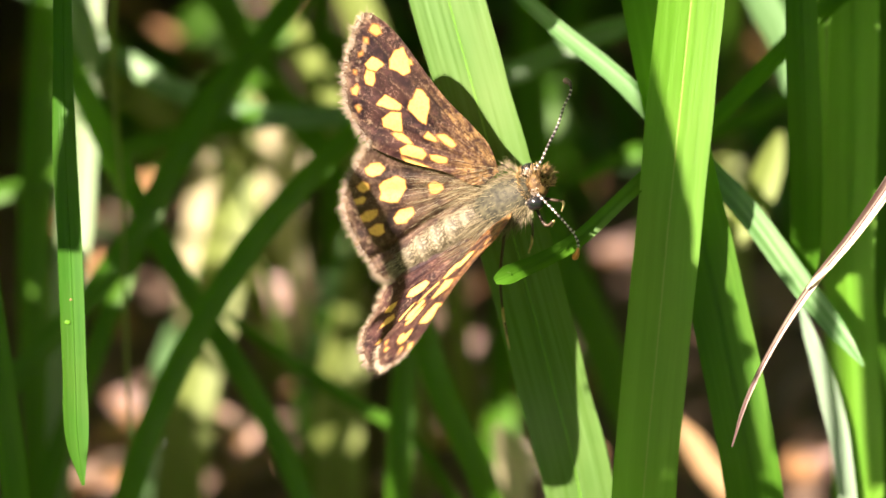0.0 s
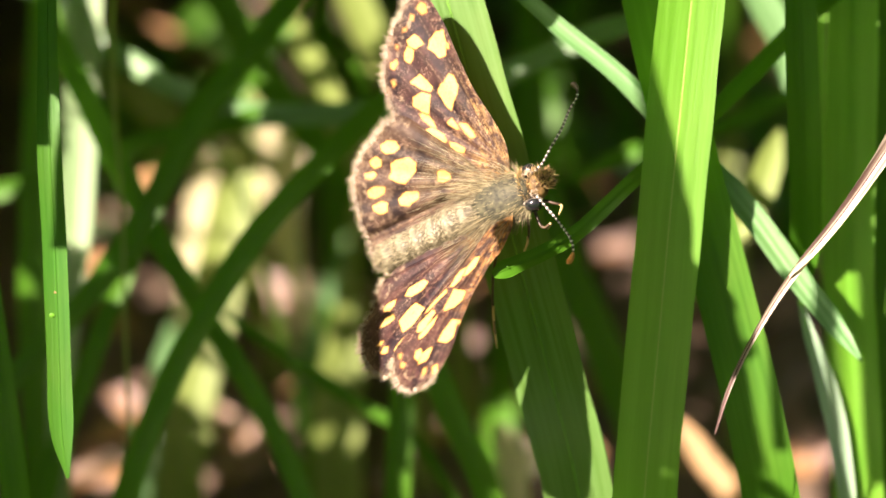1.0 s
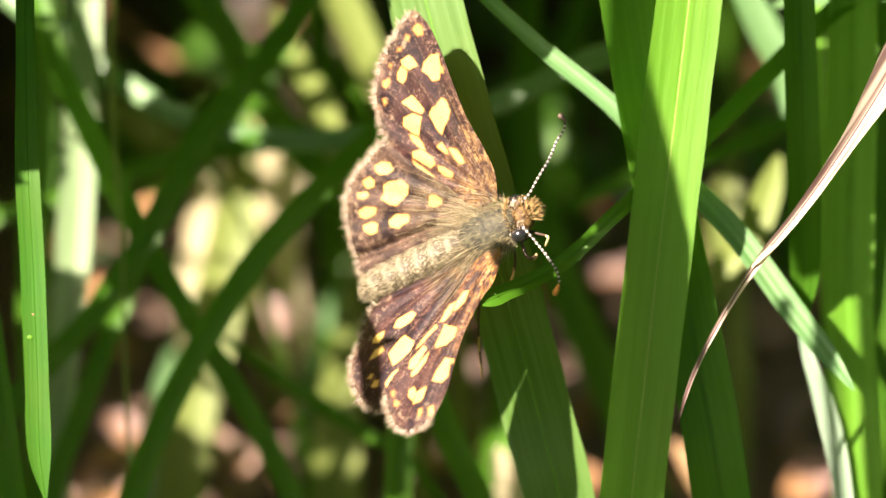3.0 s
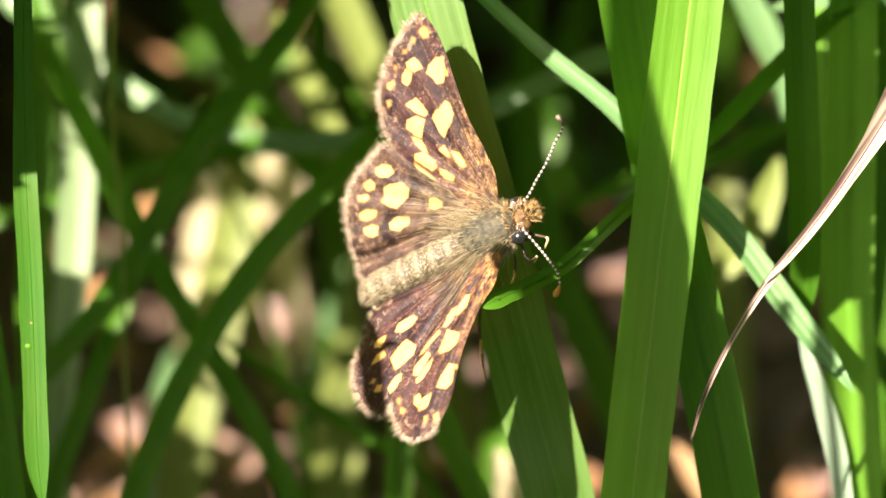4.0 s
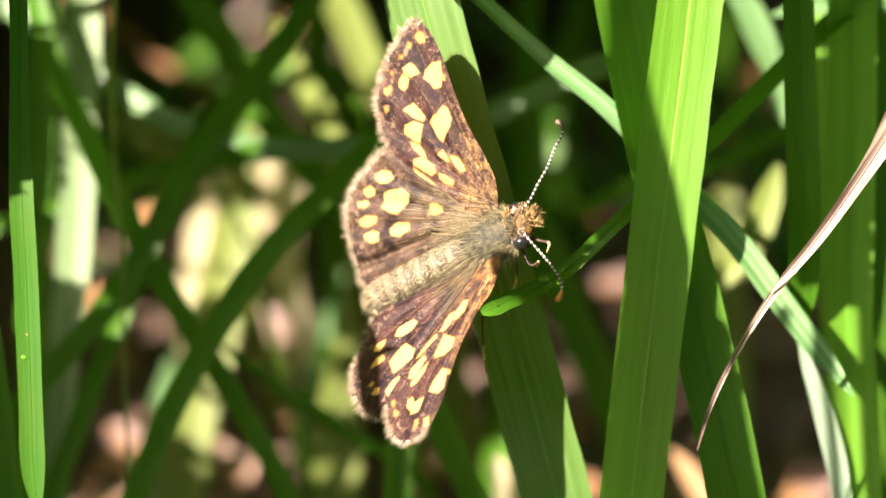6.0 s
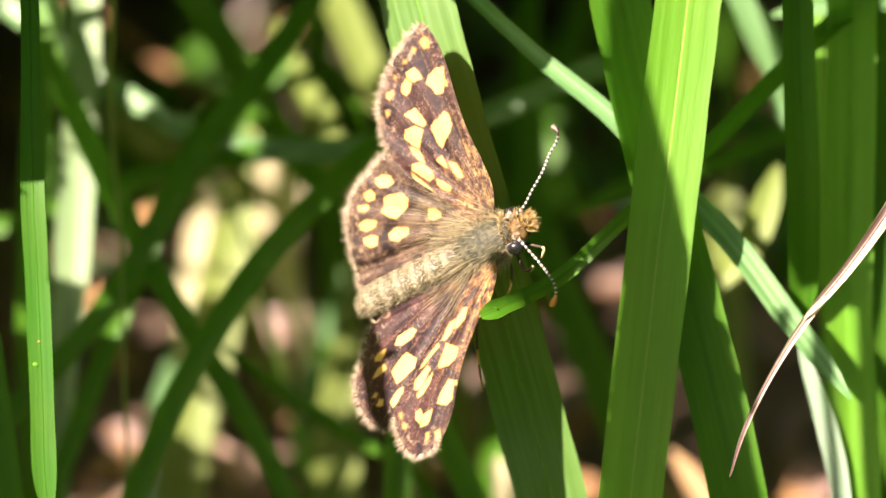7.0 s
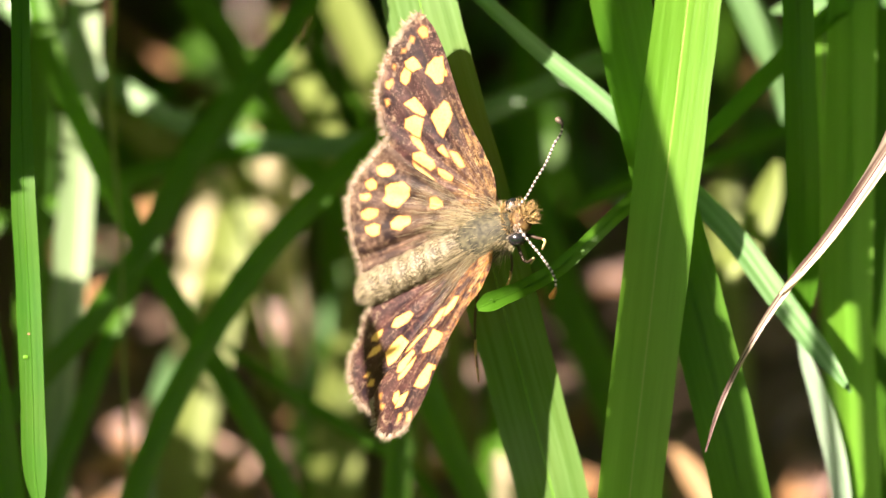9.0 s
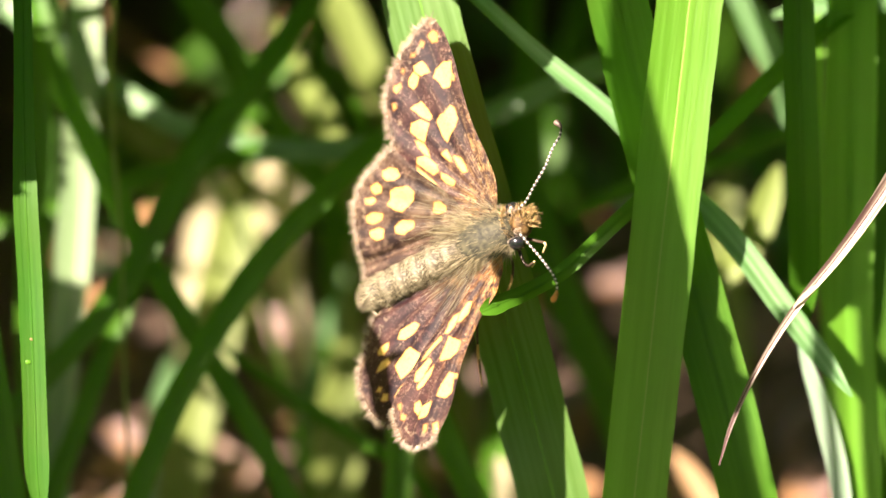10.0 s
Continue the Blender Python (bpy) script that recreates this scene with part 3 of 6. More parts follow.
sunny(30.5, -13.0, -12.0, 0.50)
sunny(30.6, -14.1, -12.0, 0.50)
sunny(30.7, -15.3, -12.0, 0.50)
sunny(30.8, -16.5, -12.0, 0.50)
sunny(30.9, -17.6, -12.0, 0.50)
sunny(30.9, -18.8, -12.0, 0.50)
sunny(28.9, -3.3, -12.0, 0.35)
sunny(29.8, -4.3, -12.0, 0.35)
grass_blade("pale green grass blade with a bent tip", LEAF_PALE, [(50, -23, -63.1, 1.2), (50, -10, -54, 1.6), (44, 32.3, -40, 1.7), (17.8, 36.3, -28, 1.7), (22.6, 21, -28, 1.7), (24.8, 17.1, -28, 2.6), (26.2, 14, -28, 2.2), (26.6, 10.1, -28, 0.3)], sun=[(4.8, 7.0)])
grass_blade("dark green grass blade lying across", LEAF, [(60.9, -17.5, -70.9, 1), (60.9, -10, -65.7, 1.2), (54.9, 24, -51.7, 1.4), (44.9, 18.8, -39.7, 1.4), (31, 11.2, -34, 1.4), (26.8, 9.6, -32, 1.4), (21.4, 7.2, -30, 1.4), (13.5, 4.9, -30, 1.3), (9.5, 2.7, -30, 0.3)], shade=[(4.0, 8.0)])
grass_blade("green grass blade crossing behind with a sunlit end", LEAF_PALE, [(-50, -22, -64.4, 1.2), (-50, -10, -56, 1.6), (-44, 24, -42, 1.8), (-14.5, 8.3, -30, 1.8), (0.7, 9.9, -30, 1.8), (5.1, 11.5, -30, 1.9), (9.4, 13.4, -28, 1.8), (12, 14.5, -27, 2), (14.2, 15.2, -26, 1.6), (15.9, 16.1, -26, 0.3)], sun=[(6.7, 8.4)])
grass_blade("broad dark green grass blade in shade", LEAF, [(18.5, -31.5, -46.8, 2.4), (17.2, -26, -46, 2.9), (16.9, -20.8, -46, 3.1), (13.6, -11.5, -46, 3.2), (10.2, -3.7, -46, 3.1), (8.1, 2.8, -46, 2.7), (7.2, 11.1, -46, 2.3), (7, 22.3, -48, 2), (6.8, 32.6, -51, 1.5), (6.7, 39.8, -57, 0.1)], shade=[(2.0, 7.0)], cover=[(2.0, 5.2)])
grass_blade("yellow-green grass blade bent low", LEAF_OLIVE, [(12.7, -34.3, -46.9, 1.2), (15.9, -15.6, -33.8, 1.5), (21, -2.6, -29, 1.6), (23.9, 0.9, -29, 2.5), (25.5, 4.9, -29, 2), (26.2, 7.1, -29, 0.4)], sun=[(2.0, 5.0)])
grass_blade("yellow-green grass blade behind others", LEAF_OLIVE, [(25, -23.6, -62.1, 1.8), (24.8, -15, -56, 2.2), (24.7, -9.4, -55, 2.4), (24.5, -5.6, -56, 2.6), (23.8, 2, -57, 2.9), (24.4, 7.7, -58, 1.4), (25.3, 17.5, -60.7, 1.1), (26.2, 24.3, -66.3, 0.1)], sun=[(3.6, 4.4)])
grass_blade("withered orange grass blade bent over in the sun", DEAD_PALE_ORANGE, [(27.4, -31.7, -50.6, 1.7), (24.4, -25.3, -46.2, 2.2), (23.6, -22.6, -45, 2.1), (21.6, -19.9, -45, 2.0), (19.8, -17.2, -45, 1.4), (18.7, -15.8, -45, 0.2)], sun=[(2.0, 5.0)])
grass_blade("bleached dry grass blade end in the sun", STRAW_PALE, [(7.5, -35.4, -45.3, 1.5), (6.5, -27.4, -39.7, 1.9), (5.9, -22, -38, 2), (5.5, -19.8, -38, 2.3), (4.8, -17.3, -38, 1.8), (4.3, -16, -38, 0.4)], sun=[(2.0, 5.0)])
grass_blade("pale whitish-green grass blade standing upright", LEAF_SHEEN, [(-30.2, -38.9, -40.3, 1.3), (-30, -28, -32.7, 1.7), (-29.9, -19.8, -30, 1.8), (-29.6, -11.4, -30, 2.3), (-28.8, -2.6, -30, 2.7), (-28.3, 4.9, -30, 2.8), (-27.9, 12.8, -30, 2.7), (-27.7, 21.2, -30, 2.6), (-27.4, 31.2, -31, 2), (-27.2, 38.2, -35, 0.1)], sun=[(4.3, 4.7), (5.0, 5.5), (6.5, 6.8)], shade=[(4.8, 4.9)], cover=[(2.0, 4.1), (5.8, 6.3)])
grass_blade("thin olive grass stalk", LEAF_OLIVE, [(-23.1, -42.9, -34.6, 0.2), (-23.3, -29.8, -25.4, 0.3), (-23.6, -19.3, -22, 0.3), (-24, -11.1, -22, 0.3), (-24.4, 1.8, -22, 0.3), (-25.1, 12.5, -22, 0.4), (-24.8, 20.7, -22, 0.4)])
grass_blade("long dark green grass blade leaning across", LEAF, [(-5.6, -41, -32.5, 1.3), (-8.1, -31.6, -26.5, 1.7), (-11.5, -19.4, -26, 1.75), (-15.6, -11.4, -26, 1.75), (-19.5, -5.4, -26, 1.75), (-23.2, 1.1, -26, 1.85), (-27.2, 9.1, -26, 1.95), (-30, 15.3, -26, 1.75), (-31.6, 21, -27, 1.6), (-34.3, 30.6, -29, 1.2), (-36.7, 37, -34, 0.1)], shade=[(2.0, 4.5)], cover=[(2.0, 7.0)])
grass_blade("dark green grass blade leaning the other way", LEAF, [(-27.4, -43.8, -33.4, 1.5), (-25.6, -29.8, -23.6, 1.9), (-23.4, -19.2, -20, 2), (-21.1, -13.2, -20, 2), (-17.9, -7, -20, 2), (-13.8, -0.8, -20, 2), (-9.6, 3.9, -20, 1.9), (-4.5, 9.1, -22, 1.4), (-2.7, 11.2, -22, 0.3)], shade=[(2.0, 8.0)], cover=[(2.0, 7.0)])
grass_blade("dark green grass blade leaning, in shade", LEAF, [(-42.9, -40.4, -38.2, 1.3), (-39.6, -25.4, -27.7, 1.7), (-35.6, -15.5, -24, 1.8), (-30.2, -9.2, -24, 1.9), (-26.5, -5.1, -24, 1.9), (-22.4, 0.9, -24, 2), (-17.9, 8.7, -24, 1.9), (-13.1, 14.9, -24, 1.7), (-9.7, 20.3, -24, 1.4), (-4.3, 28.8, -25, 1.1), (0.6, 34.4, -29, 0.1)], shade=[(2.0, 8.0)])
grass_blade("dark green grass blade lying almost level", LEAF, [(-58.2, -17.7, -70.6, 1), (-58.2, -10, -65.2, 1.3), (-52.2, 24, -51.2, 1.5), (-42.2, 2.2, -39.2, 1.5), (-28.2, 4.3, -34, 1.5), (-23.6, 6.2, -32, 1.5), (-18.2, 7.3, -30, 1.5), (-12.5, 8.2, -30, 1.5), (-6.3, 7.9, -30, 1.2), (-1.9, 7.1, -30, 0.3)], shade=[(4.0, 9.0)])
grass_blade("green grass blade in shade", LEAF, [(-33.6, -39.8, -39, 1.3), (-31.9, -28.2, -30.8, 1.6), (-30.4, -19.6, -28, 1.7), (-27.7, -12.2, -28, 1.7), (-25.1, -5.2, -28, 1.7), (-22, 1.8, -28, 1.5), (-19.4, 8.4, -28, 1.3), (-16.9, 12.8, -30, 0.3)], shade=[(2.0, 7.0)])
grass_blade("broad yellow-green grass blade, partly sunlit", LEAF_OLIVE, [(-22.6, -30.9, -51.7, 3), (-21.7, -24.5, -47.2, 3.9), (-21.4, -20.7, -46, 4.1), (-20.3, -13.8, -46, 4.2), (-18.5, -5.5, -48, 4.1), (-17, 1.9, -50, 3.6), (-16.1, 8, -52, 1.5), (-14.8, 17.4, -56.1, 1.1), (-13.7, 23.9, -62.9, 0.1)], sun=[(4.6, 5.2)])
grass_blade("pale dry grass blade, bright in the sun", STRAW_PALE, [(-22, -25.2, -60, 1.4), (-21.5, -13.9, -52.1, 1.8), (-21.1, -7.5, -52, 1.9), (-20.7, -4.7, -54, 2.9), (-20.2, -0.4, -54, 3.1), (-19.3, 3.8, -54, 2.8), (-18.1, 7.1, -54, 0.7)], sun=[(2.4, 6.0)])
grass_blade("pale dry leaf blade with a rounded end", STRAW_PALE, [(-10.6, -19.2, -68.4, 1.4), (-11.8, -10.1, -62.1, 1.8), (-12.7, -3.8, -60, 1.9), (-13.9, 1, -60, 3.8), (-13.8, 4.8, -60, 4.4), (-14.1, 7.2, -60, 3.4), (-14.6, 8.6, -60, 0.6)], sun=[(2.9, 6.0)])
grass_blade("pale green grass blade, sunlit in part", LEAF_PALE, [(-26.4, -27.5, -56.6, 1.8), (-25.4, -23, -53.5, 2.2), (-25.1, -21.1, -53, 2.4), (-23.6, -14.1, -54, 2.5), (-22.4, -10.8, -54, 2.6), (-21.2, -7, -54, 2.1), (-20.5, -3.7, -54, 0.5)], sun=[(3.5, 4.6)])
grass_blade("yellow-green grass blade with a lit tip", LEAF_OLIVE, [(-0.9, -26, -58.7, 1.4), (-3, -10.7, -48, 1.7), (-5.7, 1, -44, 1.8), (-7.8, 5.5, -44, 2.3), (-9.6, 10.6, -44, 2.8), (-11.7, 14.3, -44, 2.5), (-13, 17.5, -44, 1.4), (-13.5, 19.3, -44, 0.3)], sun=[(4.0, 6.4)])
grass_blade("light yellow-green grass blade near the top", LEAF_OLIVE, [(2.6, -20.7, -66.4, 1.8), (0.3, -3.6, -54.4, 2.3), (-3, 9.4, -50, 2.4), (-5.8, 15, -50, 2.8), (-7.4, 18.7, -50, 3), (-9.1, 22.4, -50, 2.8), (-13.1, 31.6, -51, 2.1), (-16.7, 37.9, -55, 0.1)], sun=[(3.9, 5.0)])
grass_blade("light green grass blade at the back", LEAF_OLIVE, [(-13.8, -16.2, -72.7, 1.8), (-17.2, -2.7, -63.2, 2.3), (-20.8, 5.8, -60, 2.4), (-23.7, 8.9, -60, 2.9), (-26.6, 11.1, -60, 2.4), (-29, 12, -60, 0.5)])
grass_blade("green grass blade under the butterfly", LEAF, [(-4, -40.9, -37.4, 1.5), (-3.7, -28.9, -29, 1.9), (-3.4, -19.5, -26, 2), (-3.1, -13.9, -26, 2), (-2.7, -8.6, -26, 1.9), (-2.1, -1.7, -28, 1.6), (-1.4, 7.9, -31.8, 1.2), (-0.7, 14.5, -38.2, 0.1)], shade=[(2.0, 5.0)], cover=[(2.0, 5.0)])
grass_blade("green grass blade leaning under the butterfly", LEAF, [(7.1, -41.8, -36.2, 1.7), (5.1, -28.9, -27.2, 2.1), (2.9, -19.4, -24, 2.2), (0.9, -15.1, -24, 2.2), (-1, -10.3, -24, 2.1), (-2.3, -5.2, -26, 1.8), (-4.1, 1.8, -30, 1.5), (-6.3, 10.3, -35.9, 1.1), (-8.3, 15.9, -44.2, 0.1)], shade=[(2.0, 6.0)])
grass_blade("yellow-green sunlit grass blade low down", LEAF_OLIVE, [(-8.6, -28.9, -54.6, 3.2), (-8.6, -23.7, -50.9, 4), (-8.6, -21, -50, 4.2), (-8.6, -14.9, -50, 3.9), (-7.9, -9.3, -52, 3.3), (-7.5, -3.7, -54, 1.4), (-6.8, 5.7, -58.3, 1.1), (-6.1, 12.1, -65.4, 0.1)])
grass_blade("soft green grass blade low down", LEAF_PALE, [(-12.2, -20.3, -67, 2.2), (-11.2, -14.6, -63, 2.8), (-10.8, -11.5, -62, 2.9), (-10.1, -8.2, -62, 3.1), (-8.9, -4.8, -62, 2.1), (-7.9, -2.4, -62, 0.4)], sun=[(2.3, 4.0)])
grass_blade("thin dark green grass blade leaning low", LEAF, [(6.1, -38.2, -41.3, 0.7), (1.8, -23.8, -31.2, 0.9), (-2.8, -16.4, -28, 0.9), (-7.2, -13.7, -28, 1.1), (-11.5, -10.9, -28, 1.1), (-15.6, -8.1, -30, 0.8), (-17.8, -6.6, -30, 0.2)], shade=[(2.0, 6.0)])
grass_blade("dark green grass blade at the side", LEAF, [(-29.9, -48.9, -26.1, 1.6), (-30.5, -32.3, -14.5, 2), (-31.4, -18.6, -10, 2.1), (-32.2, -11.5, -10, 1.8), (-33.2, -4.9, -10, 1.7), (-34.8, 5, -11, 1.2), (-36.2, 11.9, -15, 0.1)])
grass_blade("dark green grass blade at the edge, in shade", LEAF, [(-31.7, -35.9, -44.6, 1.7), (-31.9, -26.7, -38.1, 2.2), (-32, -20.1, -36, 2.3), (-32.4, -7.1, -36, 2.5), (-32, 6.3, -36, 2.7), (-31.3, 21.5, -36, 2.4), (-30.9, 31.5, -37, 1.8), (-30.5, 38.5, -41, 0.1)], shade=[(2.0, 5.0)], cover=[(3.5, 6.5)])
grass_blade("green grass blade behind", LEAF, [(-50, -17.3, -71.1, 1.6), (-50, -10, -66, 2.1), (-44, 32.3, -52, 2.3), (-30.6, 36.3, -40, 2.3), (-20.6, 21.8, -40, 2.3), (-17.4, 17.3, -40, 2.7), (-13.8, 10.9, -40, 2.7), (-10.2, 6.4, -40, 2.3), (-6.6, 1, -42, 0.4)], shade=[(4.0, 8.0)])
grass_blade("dark grass blade far behind", LEAF, [(-11.2, -27.7, -56.4, 2.1), (-10.6, -22.9, -53, 2.7), (-10.5, -21.1, -53, 2.8), (-8.9, -7.7, -62, 2.9), (-9.5, 6.9, -66, 2.9), (-11.1, 23.7, -70, 2.5), (-12, 33.4, -73.3, 1.9), (-12.8, 40.1, -79.4, 0.1)])
grass_blade("grass blade far behind", LEAF, [(4.1, -27.6, -56.4, 1.8), (4.4, -22.9, -53.1, 2.2), (4.5, -21.1, -53, 2.4), (5.6, -7.6, -60, 2.4), (8.5, 6.8, -64, 2.4), (12.5, 23.5, -66, 2), (14.8, 33.1, -68.2, 1.5), (16.9, 39.8, -73.2, 0.1)])
grass_blade("pale green blade lying high across", LEAF_PALE, [(68.5, -26.7, -57.7, 0.9), (68.5, -10, -46, 1.2), (62.5, 24, -32, 1.3), (52.5, 23.4, -20, 1.3), (36.5, 19.4, -20, 1.3), (30.5, 19, -20, 1.4), (26.7, 18.6, -20, 1.1), (25, 18.2, -20, 0.3)], sun=[(4.5, 7.0)])
grass_blade("withered brown stalk lying low", DEAD_BROWN, [(-60.1, 1.5, -98, 0.5), (-60.1, -10, -106, 0.6), (-54.1, 28.2, -92, 0.7), (-44.1, 32.2, -80, 0.7), (-30.6, 21.3, -80, 0.7), (-27.1, 18.9, -80, 0.8), (-23.3, 16, -80, 0.8), (-19.5, 13.2, -80, 0.6), (-17.5, 11.5, -82, 0.2)])
grass_blade("thin green stem catching light", LEAF, [(-10.4, -26.8, -57.6, 0.3), (-13.2, -8.4, -44.8, 0.4), (-17.6, 5, -40, 0.5), (-18.5, 6.4, -40, 0.6), (-16, 10.2, -40, 0.6), (-12.9, 14.6, -40, 0.6), (-10.2, 19.1, -40, 0.5), (-8.8, 21.8, -40, 0.5)], sun=[(3.2, 4.4)])

blemish(bladeL, DEAD_BROWN, (-28.75, -5.3, 4.02), 0.11, label="small brown scar")
blemish(bladeL, LEAF_BRIGHT, (-29.0, -6.9, 4.05), 0.2, label="pale scar")
blemish(cross, LEAF, (3.75, -3.52, 2.62), 0.15, True, "small dark green ring")

# blades standing further back, among the litter
far_rnd = random.Random(77)
for k in range(46):
    x0 = -38 + 76 * (k + far_rnd.uniform(0.1, 0.9)) / 46
    y0 = far_rnd.uniform(-8, 14)
    z0 = -(52 + 0.819 * y0) / 0.574  # on the soil
    lean, tall = far_rnd.gauss(0, 9), far_rnd.uniform(10, 24)
    wide = far_rnd.uniform(1.4, 2.6)
    line = [(x0 + lean * u * u, y0 + tall * 0.82 * u * (1 - 0.2 * u), z0 - 0.6 + tall * 0.57 * u * (1 - 0.35 * u), wide * (1 - 0.9 * u ** 3)) for u in (0, 0.25, 0.5, 0.75, 1)]
    grass_blade("dark green grass blade rising from the leaf litter", LEAF if k % 4 else LEAF_PALE, line)

# ---- fallen leaves ----
dead_leaf(DEAD_MAUVE, (-27.0, -14.0, -64.0), 9.5, 3.2, -52, sun=True)
dead_leaf(DEAD_PINK, (-17.4, -17.2, -59.1), 9.0, 3.0, -60, sun=True)
dead_leaf(DEAD_ORANGE, (-30.5, -3.2, -79.1), 4.0, 3.3, 10, sun=True)
dead_leaf(DEAD_MAUVE, (-15.3, -5, -76.6), 5.4, 4.7, -30, sun=True)
dead_leaf(DEAD_PINK, (-12.1, -19.4, -56), 4.1, 3.1, -40, sun=True)
dead_leaf(DEAD_PALE, (6.2, -18.9, -56), 5.6, 4.6, 40, sun=True)
dead_leaf(DEAD_ORANGE, (20.7, -18.7, -56.9), 4.5, 2.5, -55, sun=True)
dead_leaf(DEAD_MAUVE, (15.1, -1.5, -81.6), 4.0, 2.7, 10, sun=True)
dead_leaf(DEAD_MAUVE, (29.4, -5, -76.6), 6.5, 5.2, -30)
dead_leaf(DEAD_ORANGE, (10.8, 4.6, -90.3), 2.3, 1.9, 0, sun=True)
dead_leaf(DEAD_ORANGE, (-0.4, -17, -59.5), 3.1, 3.1, 20, sun=True)
dead_leaf(DEAD_PALE, (-18.1, 24, -118), 4.4, 4.2, 30, sun=True)
dead_leaf(DEAD_BROWN, (-18.3, 11.2, -99.7), 4.2, 2.2, 60, sun=True)
dead_leaf(DEAD_ORANGE, (-26.7, 4.2, -89.7), 3.4, 3.4, 30, sun=True)
dead_leaf(DEAD_ORANGE, (31.4, 17.5, -108.7), 4.3, 4.1, 60, sun=True)
dead_leaf(DEAD_PINK, (-28.0, -19.9, -55.3), 8.0, 3.0, 35, sun=True)
dead_leaf(DEAD_MAUVE, (-4.4, -20.7, -54.1), 3.4, 3.1, 0, sun=True)
dead_leaf(DEAD_PINK, (2.2, -12.6, -65.7), 4.2, 3.2, 40)
dead_leaf(DEAD_MAUVE, (-9.5, -12.6, -65.7), 4.2, 4.1, 60, sun=True)
dead_leaf(DEAD_MAUVE, (-36.4, -18.5, -57.2), 4.5, 3.6, 60)
dead_leaf(DEAD_BROWN, (-39.3, 16.3, -107), 5.9, 4.1, 60)
dead_leaf(DEAD_BROWN, (13, -12.2, -66.3), 3.2, 2.7, 40, sun=True)
dead_leaf(DEAD_MAUVE, (25.1, -13.6, -64.3), 4.2, 3.6, 30)
dead_leaf(DEAD_ORANGE, (27.9, 0.1, -83.8), 4.1, 3.4, 20)
dead_leaf(DEAD_BROWN, (11.3, -18.1, -57.9), 4.8, 4.3, 10)
dead_leaf(DEAD_ORANGE, (-22.9, 19.1, -111), 3.6, 1.8, -78)
dead_leaf(DEAD_BROWN, (4.2, 9.7, -97.6), 5.0, 1.6, 3)
dead_leaf(DEAD_BROWN, (-19.2, 15.5, -105.9), 2.7, 1.9, 76, sun=True)
dead_leaf(DEAD_BROWN, (25.8, 14.5, -104.4), 3.3, 2.6, 41)
dead_leaf(DEAD_ORANGE, (-32.9, -4.9, -76.6), 3.9, 2.2, -57)
dead_leaf(DEAD_MAUVE, (-16.6, -19, -56.5), 4.1, 2.8, 61)
dead_leaf(DEAD_ORANGE, (32.9, -3.5, -78.8), 4.5, 2.8, 1)
dead_leaf(DEAD_MAUVE, (-6.4, 9.8, -97.7), 3.6, 1.9, -43)
dead_leaf(DEAD_BROWN, (-34.2, 1.5, -85.8), 4.9, 2.3, 26, sun=True)
dead_leaf(DEAD_ORANGE, (-28, -7.9, -72.4), 2.4, 2.8, 24)
dead_leaf(DEAD_BROWN, (-18.6, 6.5, -93), 4.3, 2.0, 10)
dead_leaf(DEAD_BROWN, (-35, 21.3, -114.1), 3.1, 2.9, 20)
dead_leaf(DEAD_MAUVE, (-28.6, -18.6, -57.1), 2.8, 1.4, -25)
dead_leaf(DEAD_BROWN, (29.9, -19.4, -56), 3.9, 2.8, -86, sun=True)
dead_leaf(DEAD_MAUVE, (-15.3, 16.6, -107.3), 4.2, 3.0, 66)
dead_leaf(DEAD_BROWN, (-17.7, 14.6, -104.5), 3.6, 1.8, -21)
dead_leaf(DEAD_BROWN, (-14.9, 24.1, -118.1), 2.6, 1.9, 51)
dead_leaf(DEAD_MAUVE, (40, -3.4, -78.8), 3.4, 1.8, 74)
dead_leaf(DEAD_MAUVE, (-38.7, 21.7, -114.6), 3.0, 2.7, -63)
dead_leaf(DEAD_BROWN, (3.8, -3.9, -78.1), 3.1, 1.5, 60, sun=True)
dead_leaf(DEAD_ORANGE, (22.7, 4, -89.4), 4.9, 2.3, -46)
dead_leaf(DEAD_BROWN, (-0.6, 13.2, -102.5), 3.6, 2.6, -12)
dead_leaf(DEAD_BROWN, (-0.1, 22.9, -116.4), 3.2, 2.0, -52)
dead_leaf(DEAD_MAUVE, (-7, 11.1, -99.5), 3.3, 3.0, -33)
dead_leaf(DEAD_MAUVE, (40.6, 4.3, -89.8), 4.7, 2.5, 52)
dead_leaf(DEAD_BROWN, (-0.4, 19.7, -111.8), 3.0, 3.1, 71)
dead_leaf(DEAD_PINK, (-12.9, -7.2, -73.5), 4.2, 2.4, 56, sun=True)
dead_leaf(DEAD_ORANGE, (-22, -13.2, -64.8), 4.1, 1.9, -19)
dead_leaf(DEAD_PINK, (-32, -20, -55.1), 4.4, 2.3, -81)
dead_leaf(DEAD_ORANGE, (-28, -19.9, -55.2), 3.7, 1.4, -59)
dead_leaf(DEAD_BROWN, (5.4, -11, -68), 4.5, 1.7, -89)
dead_leaf(DEAD_BROWN, (-37.2, -16.3, -60.4), 2.4, 2.6, 50)
dead_leaf(DEAD_PINK, (3.9, -16.4, -60.3), 2.6, 2.4, -30)
dead_leaf(DEAD_PINK, (22.4, 1.1, -85.3), 3.7, 1.5, -83)
dead_leaf(DEAD_MAUVE, (-31.1, -2.9, -79.5), 2.9, 2.7, -82)
dead_leaf(DEAD_MAUVE, (21.7, -1.2, -81.9), 2.3, 2.8, 58, sun=True)
